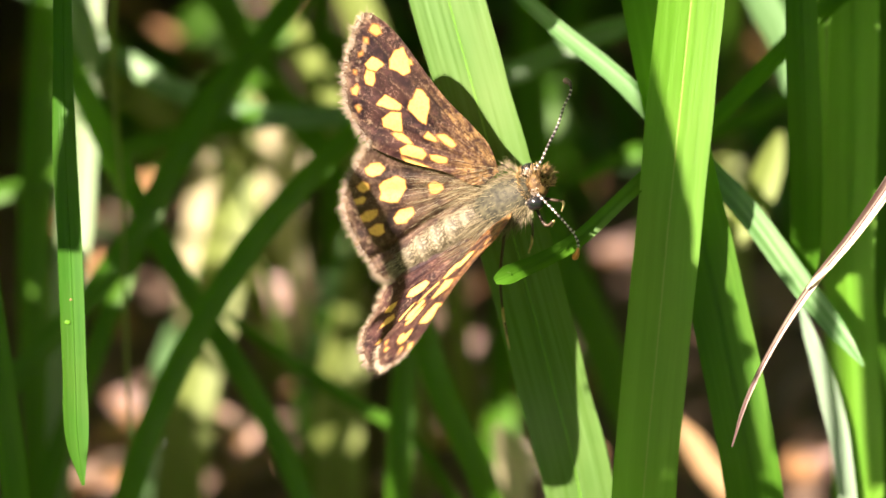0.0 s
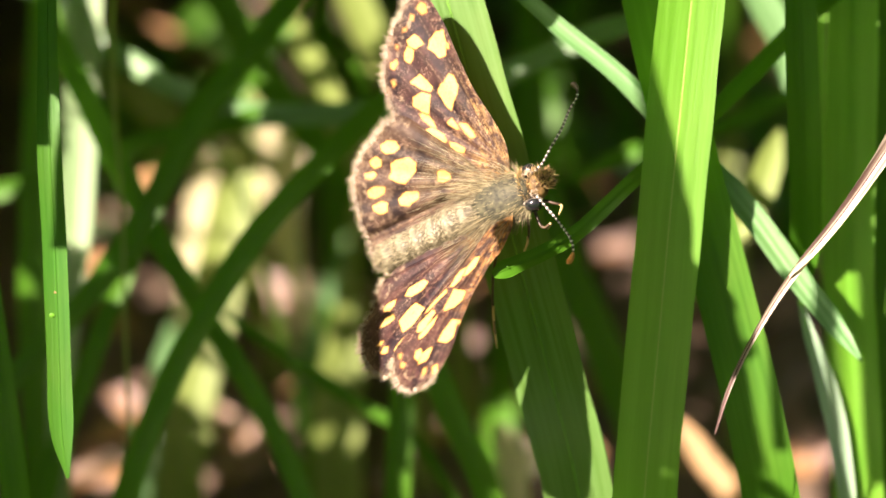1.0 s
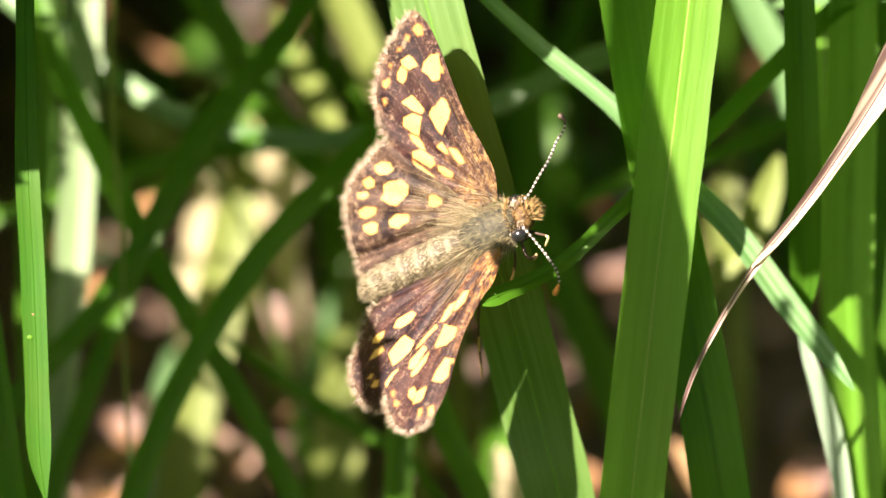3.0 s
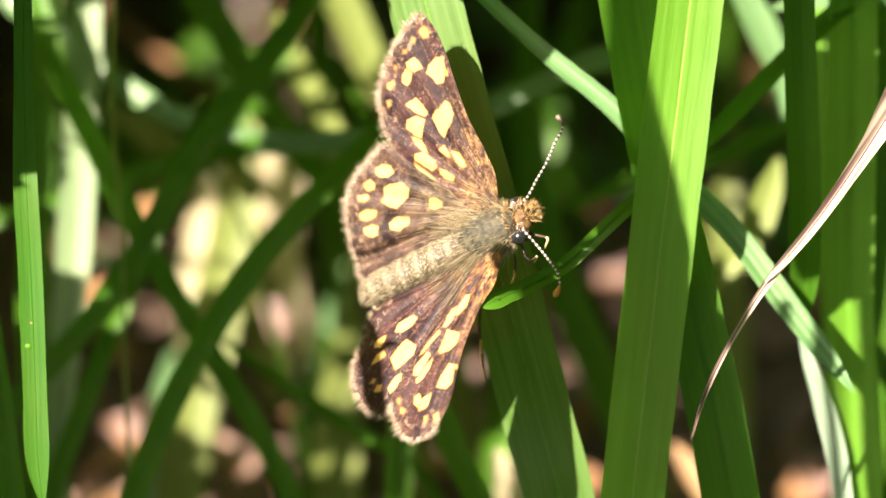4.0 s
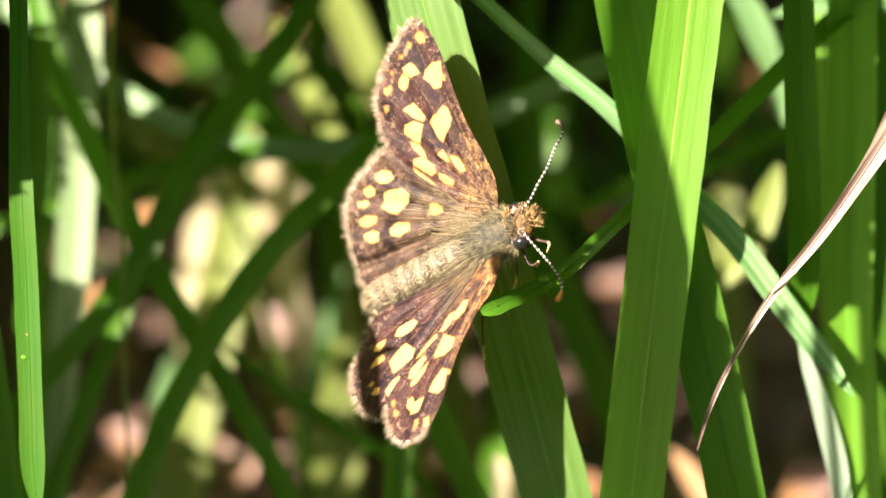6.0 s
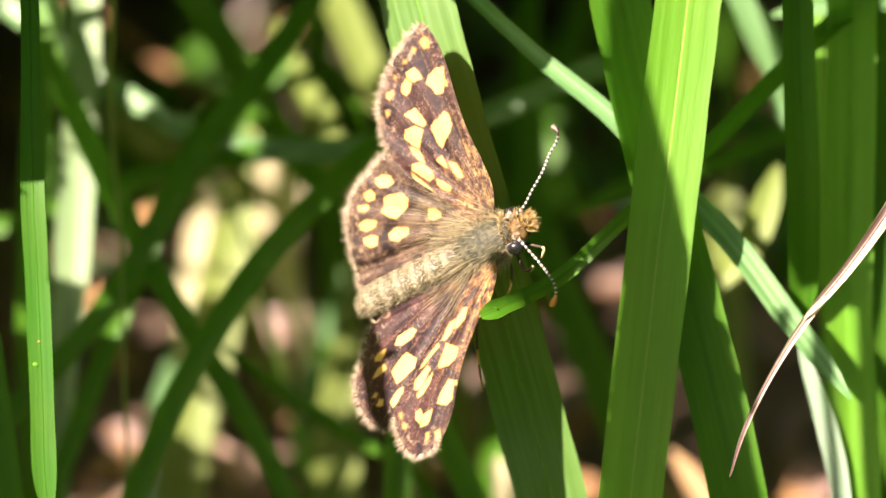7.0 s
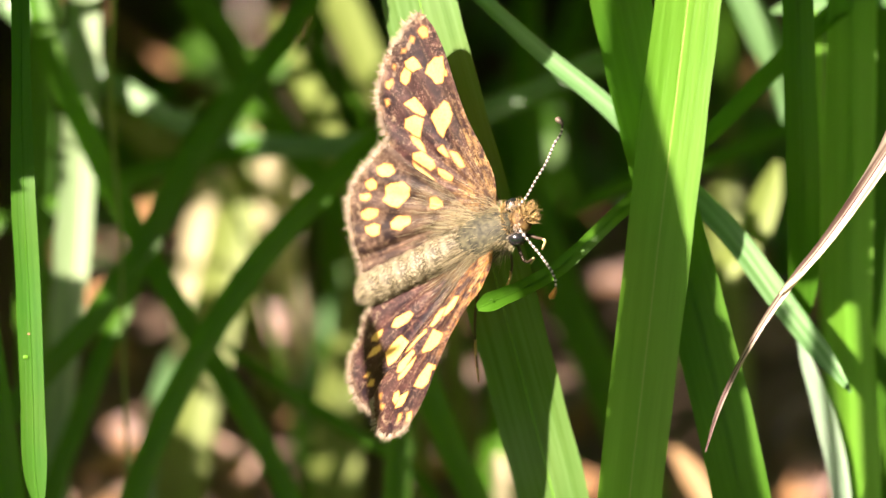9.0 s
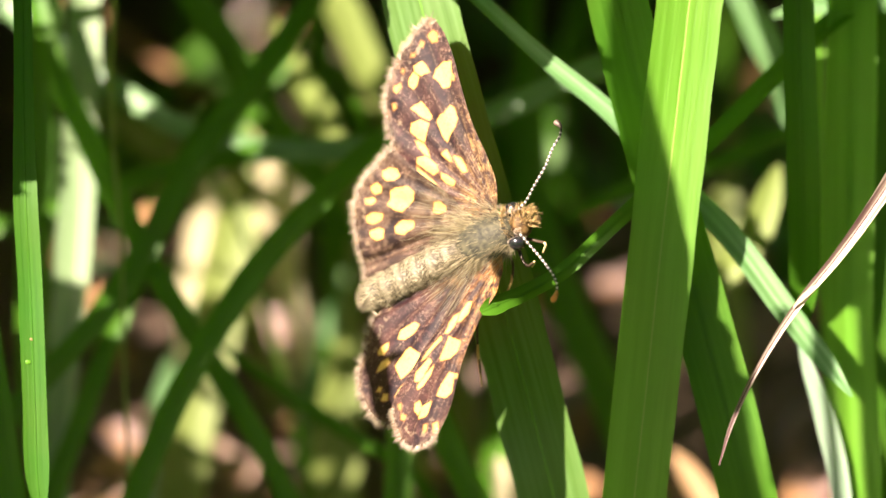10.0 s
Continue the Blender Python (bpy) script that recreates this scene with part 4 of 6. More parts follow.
dead_leaf(DEAD_ORANGE, (37.7, 1.9, -86.4), 2.8, 3.0, -20)
dead_leaf(DEAD_BROWN, (29.4, 4.4, -90), 2.5, 3.0, 53)
dead_leaf(DEAD_BROWN, (1.1, 2.8, -87.7), 4.5, 2.7, -77)
dead_leaf(DEAD_BROWN, (10.4, -18.4, -57.4), 3.3, 1.5, 10)
dead_leaf(DEAD_PINK, (32.2, 15.4, -105.6), 2.8, 2.4, -29)
dead_leaf(DEAD_MAUVE, (42.1, 24.4, -118.5), 3.0, 2.7, -68)
dead_leaf(DEAD_BROWN, (-1, -9.7, -69.9), 3.4, 1.5, -45)
dead_leaf(DEAD_PINK, (-11.1, -11.8, -66.8), 4.6, 2.4, 31)
dead_leaf(DEAD_PINK, (32.9, -2.2, -80.6), 4.6, 2.7, 12)
dead_leaf(DEAD_BROWN, (22.9, -5.2, -76.2), 3.4, 1.7, 48)


litter_rnd = random.Random(41)
for k in range(70):
    y = litter_rnd.uniform(-21, 24)
    tone = litter_rnd.choice((DEAD_MAUVE, DEAD_PINK, DEAD_BROWN, DEAD_ORANGE, DEAD_MAUVE))
    dead_leaf(tone, (litter_rnd.uniform(-38, 38), y, -(52 + 0.819 * y) / 0.574 + 1.5), litter_rnd.uniform(4, 8), litter_rnd.uniform(2.2, 4.2), litter_rnd.uniform(-90, 90))


# ---- butterfly ----
FORE_L = [(2.09, 0.45), (2.80, 2.44), (2.76, 4.27), (2.55, 6.88), (2.62, 9.80), (2.73, 12.27), (2.45, 14.21), (1.90, 15.15), (0.87, 15.02), (-0.47, 14.11), (-1.95, 13.12), (-2.94, 11.92), (-3.80, 10.45), (-4.03, 9.19), (-3.98, 7.81), (-2.93, 5.50), (-1.03, 2.93), (0.48, 0.50)]
HIND_L = [(0.72, 0.40), (-0.13, 2.35), (-1.75, 5.19), (-3.56, 7.64), (-4.92, 7.68), (-5.96, 7.23), (-7.62, 6.51), (-8.88, 5.40), (-9.48, 4.29), (-9.94, 2.63), (-10.11, 0.85), (-10.09, -0.74), (-9.27, -1.42), (-6.61, -1.43), (-3.98, -1.44), (-1.84, -1.43), (-0.24, -1.08)]
FORE_R = [(1.25, 0.35), (1.20, 1.64), (0.50, 3.20), (-1.02, 4.78), (-2.23, 6.25), (-3.57, 8.59), (-4.61, 10.58), (-5.70, 11.86), (-6.66, 12.65), (-7.72, 12.67), (-8.74, 12.04), (-9.44, 10.79), (-9.58, 9.27), (-9.07, 8.01), (-7.71, 6.86), (-5.33, 4.66), (-2.52, 2.88), (-0.55, 0.87)]
HIND_R = [(-0.61, -0.09), (-2.82, -0.12), (-7.03, 0.41), (-9.38, 0.73), (-10.51, 1.80), (-11.18, 3.17), (-12.01, 4.32), (-12.32, 5.96), (-11.94, 7.56), (-11.04, 8.94), (-10.13, 9.45), (-9.30, 8.97), (-7.71, 6.86), (-4.01, 4.24), (-0.67, 1.67)]


def mark(wing, strength, *corners):
    """A yellow mark: its corners (along the body, outwards; mm from the hinge)."""
    wing.append((strength, corners))


FORE_L_MARKS = []
mark(FORE_L_MARKS, 1, (1.86, 11.76), (2.43, 11.60), (2.18, 10.67), (1.71, 9.93), (1.20, 10.03), (1.02, 10.58), (0.77, 11.03), (1.14, 11.48))
mark(FORE_L_MARKS, 0.8, (2.23, 10.73), (2.36, 10.51), (2.23, 10.22), (2.04, 10.30))
mark(FORE_L_MARKS, 1, (0.27, 12.41), (0.44, 12.13), (0.61, 11.50), (-0.15, 11.47), (-0.53, 11.95), (-0.46, 12.29))
mark(FORE_L_MARKS, 1, (-0.63, 11.90), (-0.33, 11.43), (-0.68, 10.97), (-1.06, 10.78), (-1.33, 11.25), (-1.06, 11.66))
mark(FORE_L_MARKS, 1, (-1.66, 9.58), (-0.75, 9.74), (-0.51, 9.17), (-0.30, 8.47), (-0.55, 8.24), (-1.05, 8.66))
mark(FORE_L_MARKS, 1, (-2.01, 8.52), (-1.21, 8.52), (-0.70, 8.04), (-1.12, 7.45), (-1.46, 6.93), (-1.87, 7.33), (-2.29, 8.04))
mark(FORE_L_MARKS, 1, (1.32, 8.67), (1.55, 8.40), (1.52, 7.60), (1.19, 7.14), (0.62, 6.69), (0.17, 6.33), (0.03, 6.77), (-0.10, 7.95), (0.35, 8.28), (0.78, 8.35))
mark(FORE_L_MARKS, 0.9, (-2.16, 7.34), (-1.59, 6.87), (-1.45, 6.34), (-1.46, 5.77), (-1.82, 6.19), (-2.11, 6.83))
mark(FORE_L_MARKS, 1, (-2.37, 6.07), (-1.72, 5.97), (-1.15, 5.12), (-1.16, 4.61), (-1.64, 4.51), (-2.18, 5.22), (-2.54, 5.71))
mark(FORE_L_MARKS, 1, (-0.99, 4.44), (-0.53, 3.99), (-0.18, 3.49), (-0.40, 3.24), (-0.90, 3.63), (-1.11, 4.06))
mark(FORE_L_MARKS, 0.85, (-0.51, 5.71), (-0.02, 5.84), (0.14, 5.17), (0.07, 4.82), (-0.25, 5.17))
mark(FORE_L_MARKS, 0.75, (0.29, 5.28), (0.82, 4.96), (0.98, 4.29), (0.93, 3.79), (0.57, 3.86), (0.35, 4.39))
mark(FORE_L_MARKS, 0.55, (1.77, 14.22), (2.12, 13.89), (1.89, 13.30), (1.39, 13.35), (1.20, 14.04))
mark(FORE_L_MARKS, 0.45, (0.66, 13.93), (0.92, 13.64), (0.65, 13.25), (0.38, 13.54))
mark(FORE_L_MARKS, 0.6, (-2.41, 11.55), (-1.86, 11.57), (-1.86, 11.23), (-2.39, 10.94), (-2.58, 11.19))
mark(FORE_L_MARKS, 0.45, (-3.02, 10.43), (-2.66, 10.36), (-2.69, 9.94), (-3.09, 9.85))
mark(FORE_L_MARKS, 0.4, (-1.40, 12.59), (-1.20, 12.33), (-1.50, 12.02), (-1.60, 12.33))
mark(FORE_L_MARKS, 0.4, (-0.34, 13.25), (0.14, 13.21), (-0.11, 12.89), (-0.58, 12.95))
mark(FORE_L_MARKS, 0.7, (-2.69, 5.61), (-2.24, 4.89), (-1.70, 3.97), (-1.21, 2.98), (-1.47, 2.83), (-2.13, 3.89), (-2.76, 5.03))
HIND_L_MARKS = []
mark(HIND_L_MARKS, 1, (-5.77, 6.36), (-5.21, 6.43), (-4.63, 6.12), (-4.57, 5.58), (-5.06, 5.43), (-5.68, 5.66), (-5.88, 5.99))
mark(HIND_L_MARKS, 0.9, (-7.11, 5.75), (-6.47, 5.76), (-6.23, 5.38), (-6.50, 5.04), (-7.01, 5.08), (-7.20, 5.43))
mark(HIND_L_MARKS, 0.9, (-7.86, 5.07), (-7.19, 4.92), (-7.06, 4.65), (-7.51, 4.47), (-7.95, 4.75))
mark(HIND_L_MARKS, 1, (-8.27, 3.88), (-7.66, 3.93), (-6.90, 3.53), (-7.27, 3.19), (-8.02, 3.18), (-8.40, 3.48))
mark(HIND_L_MARKS, 1, (-8.43, 2.77), (-7.69, 2.77), (-7.30, 2.48), (-7.57, 1.92), (-8.17, 1.99), (-8.48, 2.43))
mark(HIND_L_MARKS, 1, (-5.73, 4.81), (-5.12, 4.87), (-4.21, 4.61), (-3.91, 4.04), (-4.26, 3.55), (-5.34, 3.10), (-5.82, 3.40), (-6.30, 4.05), (-5.93, 4.26))
mark(HIND_L_MARKS, 0.95, (-2.72, 2.81), (-2.25, 2.75), (-1.91, 2.19), (-2.09, 1.90), (-2.65, 1.91), (-3.00, 2.24))
mark(HIND_L_MARKS, 1, (-6.36, 2.36), (-5.60, 2.55), (-4.75, 2.19), (-4.91, 1.75), (-5.86, 1.57), (-6.42, 1.93))
FORE_R_MARKS = []
mark(FORE_R_MARKS, 1, (-3.85, 5.12), (-2.92, 5.94), (-3.26, 6.59), (-3.97, 6.92), (-4.78, 6.69), (-4.84, 6.49), (-4.23, 5.70))
mark(FORE_R_MARKS, 1, (-4.15, 7.90), (-3.83, 8.18), (-4.24, 9.39), (-4.77, 9.65), (-5.49, 9.27), (-4.93, 8.56))
mark(FORE_R_MARKS, 0.7, (-3.82, 8.15), (-3.56, 8.27), (-3.65, 8.58), (-3.86, 8.48))
mark(FORE_R_MARKS, 1, (-5.67, 6.14), (-5.53, 6.44), (-5.95, 6.86), (-6.75, 7.56), (-7.16, 7.37), (-6.89, 6.79))
mark(FORE_R_MARKS, 1, (-5.40, 6.76), (-5.76, 7.39), (-6.55, 8.00), (-7.05, 8.12), (-7.06, 7.86), (-6.22, 7.27))
mark(FORE_R_MARKS, 1, (-7.02, 8.98), (-6.89, 9.59), (-7.32, 10.01), (-7.56, 9.47), (-7.41, 9.01))
mark(FORE_R_MARKS, 1, (-6.84, 9.53), (-5.97, 9.49), (-6.39, 10.16), (-6.63, 10.40), (-7.28, 10.32))
mark(FORE_R_MARKS, 0.9, (-4.46, 4.88), (-4.42, 5.17), (-5.25, 5.59), (-6.10, 6.09), (-6.35, 6.11), (-5.72, 5.55))
mark(FORE_R_MARKS, 0.9, (-1.95, 3.14), (-1.60, 3.21), (-2.00, 4.03), (-2.70, 4.34), (-3.03, 4.31), (-2.59, 3.67))
mark(FORE_R_MARKS, 0.85, (-3.16, 3.77), (-2.69, 3.71), (-3.28, 4.52), (-3.91, 4.95), (-4.11, 4.77), (-3.59, 4.11))
mark(FORE_R_MARKS, 0.85, (-3.80, 3.11), (-3.68, 3.53), (-4.31, 3.96), (-4.79, 4.01), (-4.59, 3.38))
mark(FORE_R_MARKS, 0.7, (-6.20, 11.12), (-5.74, 11.18), (-5.79, 11.73), (-6.25, 11.82))
mark(FORE_R_MARKS, 0.5, (-6.93, 10.96), (-6.55, 10.96), (-6.77, 11.55), (-7.10, 11.58))
mark(FORE_R_MARKS, 0.5, (-8.72, 9.29), (-8.29, 9.57), (-8.56, 9.97), (-8.85, 9.75))
mark(FORE_R_MARKS, 0.45, (-8.87, 8.52), (-8.48, 8.52), (-8.60, 9.17), (-8.86, 8.96))
HIND_R_MARKS = []
mark(HIND_R_MARKS, 1, (-8.03, 3.38), (-7.60, 2.86), (-6.36, 2.74), (-6.12, 3.03), (-6.66, 3.47), (-7.53, 3.61))
mark(HIND_R_MARKS, 1, (-8.75, 5.21), (-7.99, 4.66), (-7.27, 4.31), (-6.55, 5.14), (-6.84, 5.72), (-7.97, 6.19), (-8.47, 6.32))
mark(HIND_R_MARKS, 0.95, (-9.93, 3.62), (-9.60, 3.38), (-8.82, 3.34), (-8.99, 3.75), (-9.43, 4.09), (-9.92, 3.87))
mark(HIND_R_MARKS, 0.9, (-10.47, 5.05), (-9.78, 4.47), (-9.19, 4.38), (-9.10, 4.78), (-9.59, 5.01))
mark(HIND_R_MARKS, 0.95, (-9.34, 7.43), (-8.66, 6.85), (-8.06, 6.73), (-8.30, 7.54), (-9.23, 7.87))
mark(HIND_R_MARKS, 0.7, (-10.89, 6.37), (-10.46, 6.12), (-10.14, 6.27), (-10.44, 6.57))
mark(HIND_R_MARKS, 0.8, (-10.55, 7.14), (-10.19, 6.78), (-9.83, 6.94), (-9.92, 7.43), (-10.39, 7.34))
DIHEDRAL = radians(15)
BODY_AT = Vector((2.96, 1.04, 0.0))
BODY_A = Vector((0.8265, 0.3719, 0.4226))
BODY_L = Vector((-0.2538, 0.9162, -0.3100))
BODY_N = Vector((-0.5025, 0.1489, 0.8517))
BODY = Matrix((BODY_A, BODY_L, BODY_N)).transposed()


def inside(p, poly):
    hit = False
    for (x0, y0), (x1, y1) in zip(poly, poly[1:] + poly[:1]):
        if (y0 > p[1]) != (y1 > p[1]) and p[0] < x0 + (p[1] - y0) / (y1 - y0) * (x1 - x0):
            hit = not hit
    return hit


def depth_in(p, poly):
    """How far inside a polygon a point lies (mm, negative outside)."""
    best = 1e9
    for (x0, y0), (x1, y1) in zip(poly, poly[1:] + poly[:1]):
        ex, ey = x1 - x0, y1 - y0
        u = min(1, max(0, ((p[0] - x0) * ex + (p[1] - y0) * ey) / (ex * ex + ey * ey + 1e-9)))
        best = min(best, math.hypot(p[0] - x0 - u * ex, p[1] - y0 - u * ey))
    return best if inside(p, poly) else -best


def build_wing(name, outline, marks, sign, parent, lower, rim_from, rim_to, gold, label, seed, material, reach):
    """A wing from its outline (along the body, outwards; mm from the hinge) with its marks."""
    rnd = random.Random(seed)
    smooth, at = curve_points(outline + outline[:1], 8)
    ring = [(float(x), float(y)) for x, y in smooth[:-1]]
    at = at[:-1]
    # a scalloped outer margin
    cx, cy = sum(p[0] for p in ring) / len(ring), sum(p[1] for p in ring) / len(ring)
    pts = [Vector(p) for p in ring]
    lo = [min(p[k] for p in ring) for k in (0, 1)]
    hi = [max(p[k] for p in ring) for k in (0, 1)]
    step = 0.095
    grid = []
    for i in range(int((hi[0] - lo[0]) / step) + 1):
        for j in range(int((hi[1] - lo[1]) / step) + 1):
            p = (lo[0] + (i + rnd.uniform(0.2, 0.8)) * step, lo[1] + (j + rnd.uniform(0.2, 0.8)) * step)
            if inside(p, ring):
                grid.append(Vector(p))
    verts, _, faces, *_ = geometry.delaunay_2d_cdt(pts + grid, [], [list(range(len(pts)))], 1, 0.001)
    bm = bmesh.new()
    uv = bm.loops.layers.uv.new("UVMap")
    k1, k2, k3, k4 = (bm.verts.layers.float.new(s) for s in ("pattern", "dust", "rim", "vein"))
    vein_turns = sorted(rnd.uniform(-0.015, 0.015) + math.atan2(q[1] - ring[0][1], q[0] - ring[0][0]) for q in outline[6:-2])
    outer = [p for p, a in zip(ring, at) if rim_from <= a <= rim_to]
    oa = np.array(outer)
    made = []
    cd, sd = math.cos(DIHEDRAL), math.sin(DIHEDRAL)
    root = ring[0]
    for v in verts:
        a, w = v
        r, ang = math.hypot(a - root[0], w - root[1]), math.atan2(w - root[1], a - root[0])
        dist = float(np.sqrt(((oa - np.array((a, w))) ** 2).sum(1).min()))
        z = 0.05 * math.sin(ang * 26) * min(1, r / 5) + 0.25 * math.sin(r * 0.22) - (0.18 + 0.3 * math.exp(-((w - 0.45 - 0.04 * r) / 0.28) ** 2) * min(1, r / 5) if lower else 0)
        o = bm.verts.new(Vector((a, sign * (w * cd - z * sd), w * sd + z * cd)) * MM)
        best = 0.0
        jx, jy = 0.05 * noise.noise((a * 3.5, w * 3.5, seed)), 0.05 * noise.noise((a * 3.5, w * 3.5, seed + 9))
        for strength, corners in marks:
            if abs(a - corners[0][0]) < 3 and abs(w - corners[0][1]) < 3:
                best = max(best, strength * min(1, max(0, 0.5 + depth_in((a + jx, w + jy), corners) / 0.2)))
        o[k1] = best
        along = max(0.0, 1 - r / gold)
        # dusting is heaviest at the root and along the leading edge
        lead = reach * min(1, max(0.0, 1.25 - max(0, ang - vein_turns[0]) / 0.25))
        o[k2] = min(1, max(along * 1.5, lead * min(1, max(0, 1.5 - r / (gold * 1.15)))) * (0.6 + 0.9 * noise.noise((ang * 9, r * 0.6, seed)) ** 2 + 0.4 * noise.noise((a * 1.2, w * 1.2, 5))))
        o[k3] = min(0.45, max(0, (0.75 - dist) / 1.1) * (0.8 + 0.9 * noise.noise((a * 1.6, w * 1.6, seed + 3))) + (0.42 if 0.9 < dist < 1.3 and noise.noise((a * 2.2, w * 2.2, seed)) > 0.15 else 0))
        o[k4] = max(0, 1 - min(abs(ang - q) for q in vein_turns) * r / 0.07) * min(1, r / 3)
        made.append((o, (r, ang)))
    for f in faces:
        face = bm.faces.new([made[i][0] for i in (f if sign > 0 else f[::-1])])
        for lp, i in zip(face.loops, (f if sign > 0 else f[::-1])):
            lp[uv].uv = made[i][1]
    wing = part(name, bm, material, parent, label)
    # fringe of scales along the outer margin
    bm = bmesh.new()
    for p0, p1 in zip(outer, outer[1:]):
        e = Vector((p1[0] - p0[0], p1[1] - p0[1]))
        nrm = Vector((e.y, -e.x)).normalized()
        if nrm.dot(Vector((p0[0] - cx, p0[1] - cy))) < 0:
            nrm = -nrm
        count = max(3, int(e.length / 0.011))
        for i in range(count):
            q = Vector(p0) + e * (i / count) - nrm * rnd.uniform(0.05, 0.4)
            d = nrm + Vector((rnd.uniform(-0.35, 0.35), rnd.uniform(-0.35, 0.35)))
            if noise.noise((q.x * 2.4, q.y * 2.4, seed + 20)) < -0.08 and rnd.random() < 0.75:
                continue
            lay = rnd.uniform(-0.15, 0.2)
            scallop = 0.85 + 0.55 * noise.noise((q.x * 2.6, q.y * 2.6, seed + 20))
            zz = 0.04 - (0.18 if lower else 0) + 0.05 * math.sin(math.atan2(q.y - root[1], q.x - root[0]) * 26) + 0.25 * math.sin(math.hypot(q.x - root[0], q.y - root[1]) * 0.22)
            hair(bm, (q.x, sign * (q.y * cd - zz * sd), q.y * sd + zz * cd), (d.x, sign * (d.y * cd - lay * sd), d.y * sd + lay * cd), (0.36 + 0.42 * rnd.random() ** 2) * scallop, 0.015)
    part("fringe", bm, FRINGE, wing, "fringe of pale and brown scales")
    # long hairs over the wing's root
    bm = bmesh.new()
    for _ in range(2600 if lower else 500):
        i = rnd.randrange(len(grid))
        a, w = grid[i]
        r = math.hypot(a - root[0], w - root[1])
        if r > gold * rnd.uniform(0.15, 1.0 if lower else 0.5):
            continue
        zz = 0.25 * math.sin(r * 0.22) - (0.18 if lower else 0) + 0.05
        d = Vector((a - root[0] - 0.6, w - root[1] + 0.3)).normalized()
        hair(bm, (a, sign * (w * cd - zz * sd), w * sd + zz * cd), (d.x, sign * (d.y * cd - 0.2 * sd), d.y * sd + 0.22 * cd), rnd.uniform(0.6, 1.6), 0.012)
    part("wing_hair", bm, FUR_BODY, wing)
    return wing


def fur_on(bm, at, radii, count, length, lay, rnd, thick=0.016, top=-0.4, bald=2.0):
    """Bristles on an ellipsoid, combed along lay."""
    for _ in range(count):
        d = Vector((rnd.gauss(0, 1), rnd.gauss(0, 1), rnd.gauss(0, 1))).normalized()
        if d.z < top or (d.z > bald and rnd.random() < 0.85):
            continue
        p = (at[0] + radii[0] * d.x, at[1] + radii[1] * d.y, at[2] + radii[2] * d.z)
        way = d * 0.55 + Vector(lay) + Vector((rnd.uniform(-.25, .25), rnd.uniform(-.25, .25), rnd.uniform(-.2, .2)))
        hair(bm, p, way, length * rnd.uniform(0.6, 1.3), thick)


def build_antenna(side, pts, parent):
    """A ringed antenna with a bent club."""
    bm = bmesh.new()
    rows, _ = curve_points(pts, 14)
    cut = int(len(rows) * 0.80)
    tube(bm, [tuple(p) for p in rows[:cut + 1:3]], [0.078] * len(rows[:cut + 1:3]), 8, 3)
    ant = part("antenna", bm, ANT_DARK, parent)
    bm = bmesh.new()
    seg = np.linalg.norm(np.diff(rows, axis=0), axis=1)
    run, last = 0.0, 0.0
    for i in range(1, cut):
        run += seg[i - 1]
        if run - last > 0.29:
            last = run
            d = (rows[i + 1] - rows[i - 1])
            d /= np.linalg.norm(d)
            tube(bm, [tuple(rows[i] - d * 0.065), tuple(rows[i]), tuple(rows[i] + d * 0.065)], [0.085, 0.1, 0.085], 8, 2)
    part("rings", bm, ANT_PALE, ant, "white rings")
    bm = bmesh.new()
    tip = rows[cut:]
    half = len(tip) // 2
    tube(bm, [tuple(tip[0]), tuple(tip[half // 2]), tuple(tip[half]), tuple(tip[-3]), tuple(tip[-1])], [0.09, 0.15, 0.20, 0.17, 0.05], 10, 4)
    part("club", bm, ANT_CLUB if side < 0 else ANT_BROWN, ant, "orange club tip" if side < 0 else "brown club tip")
    return ant


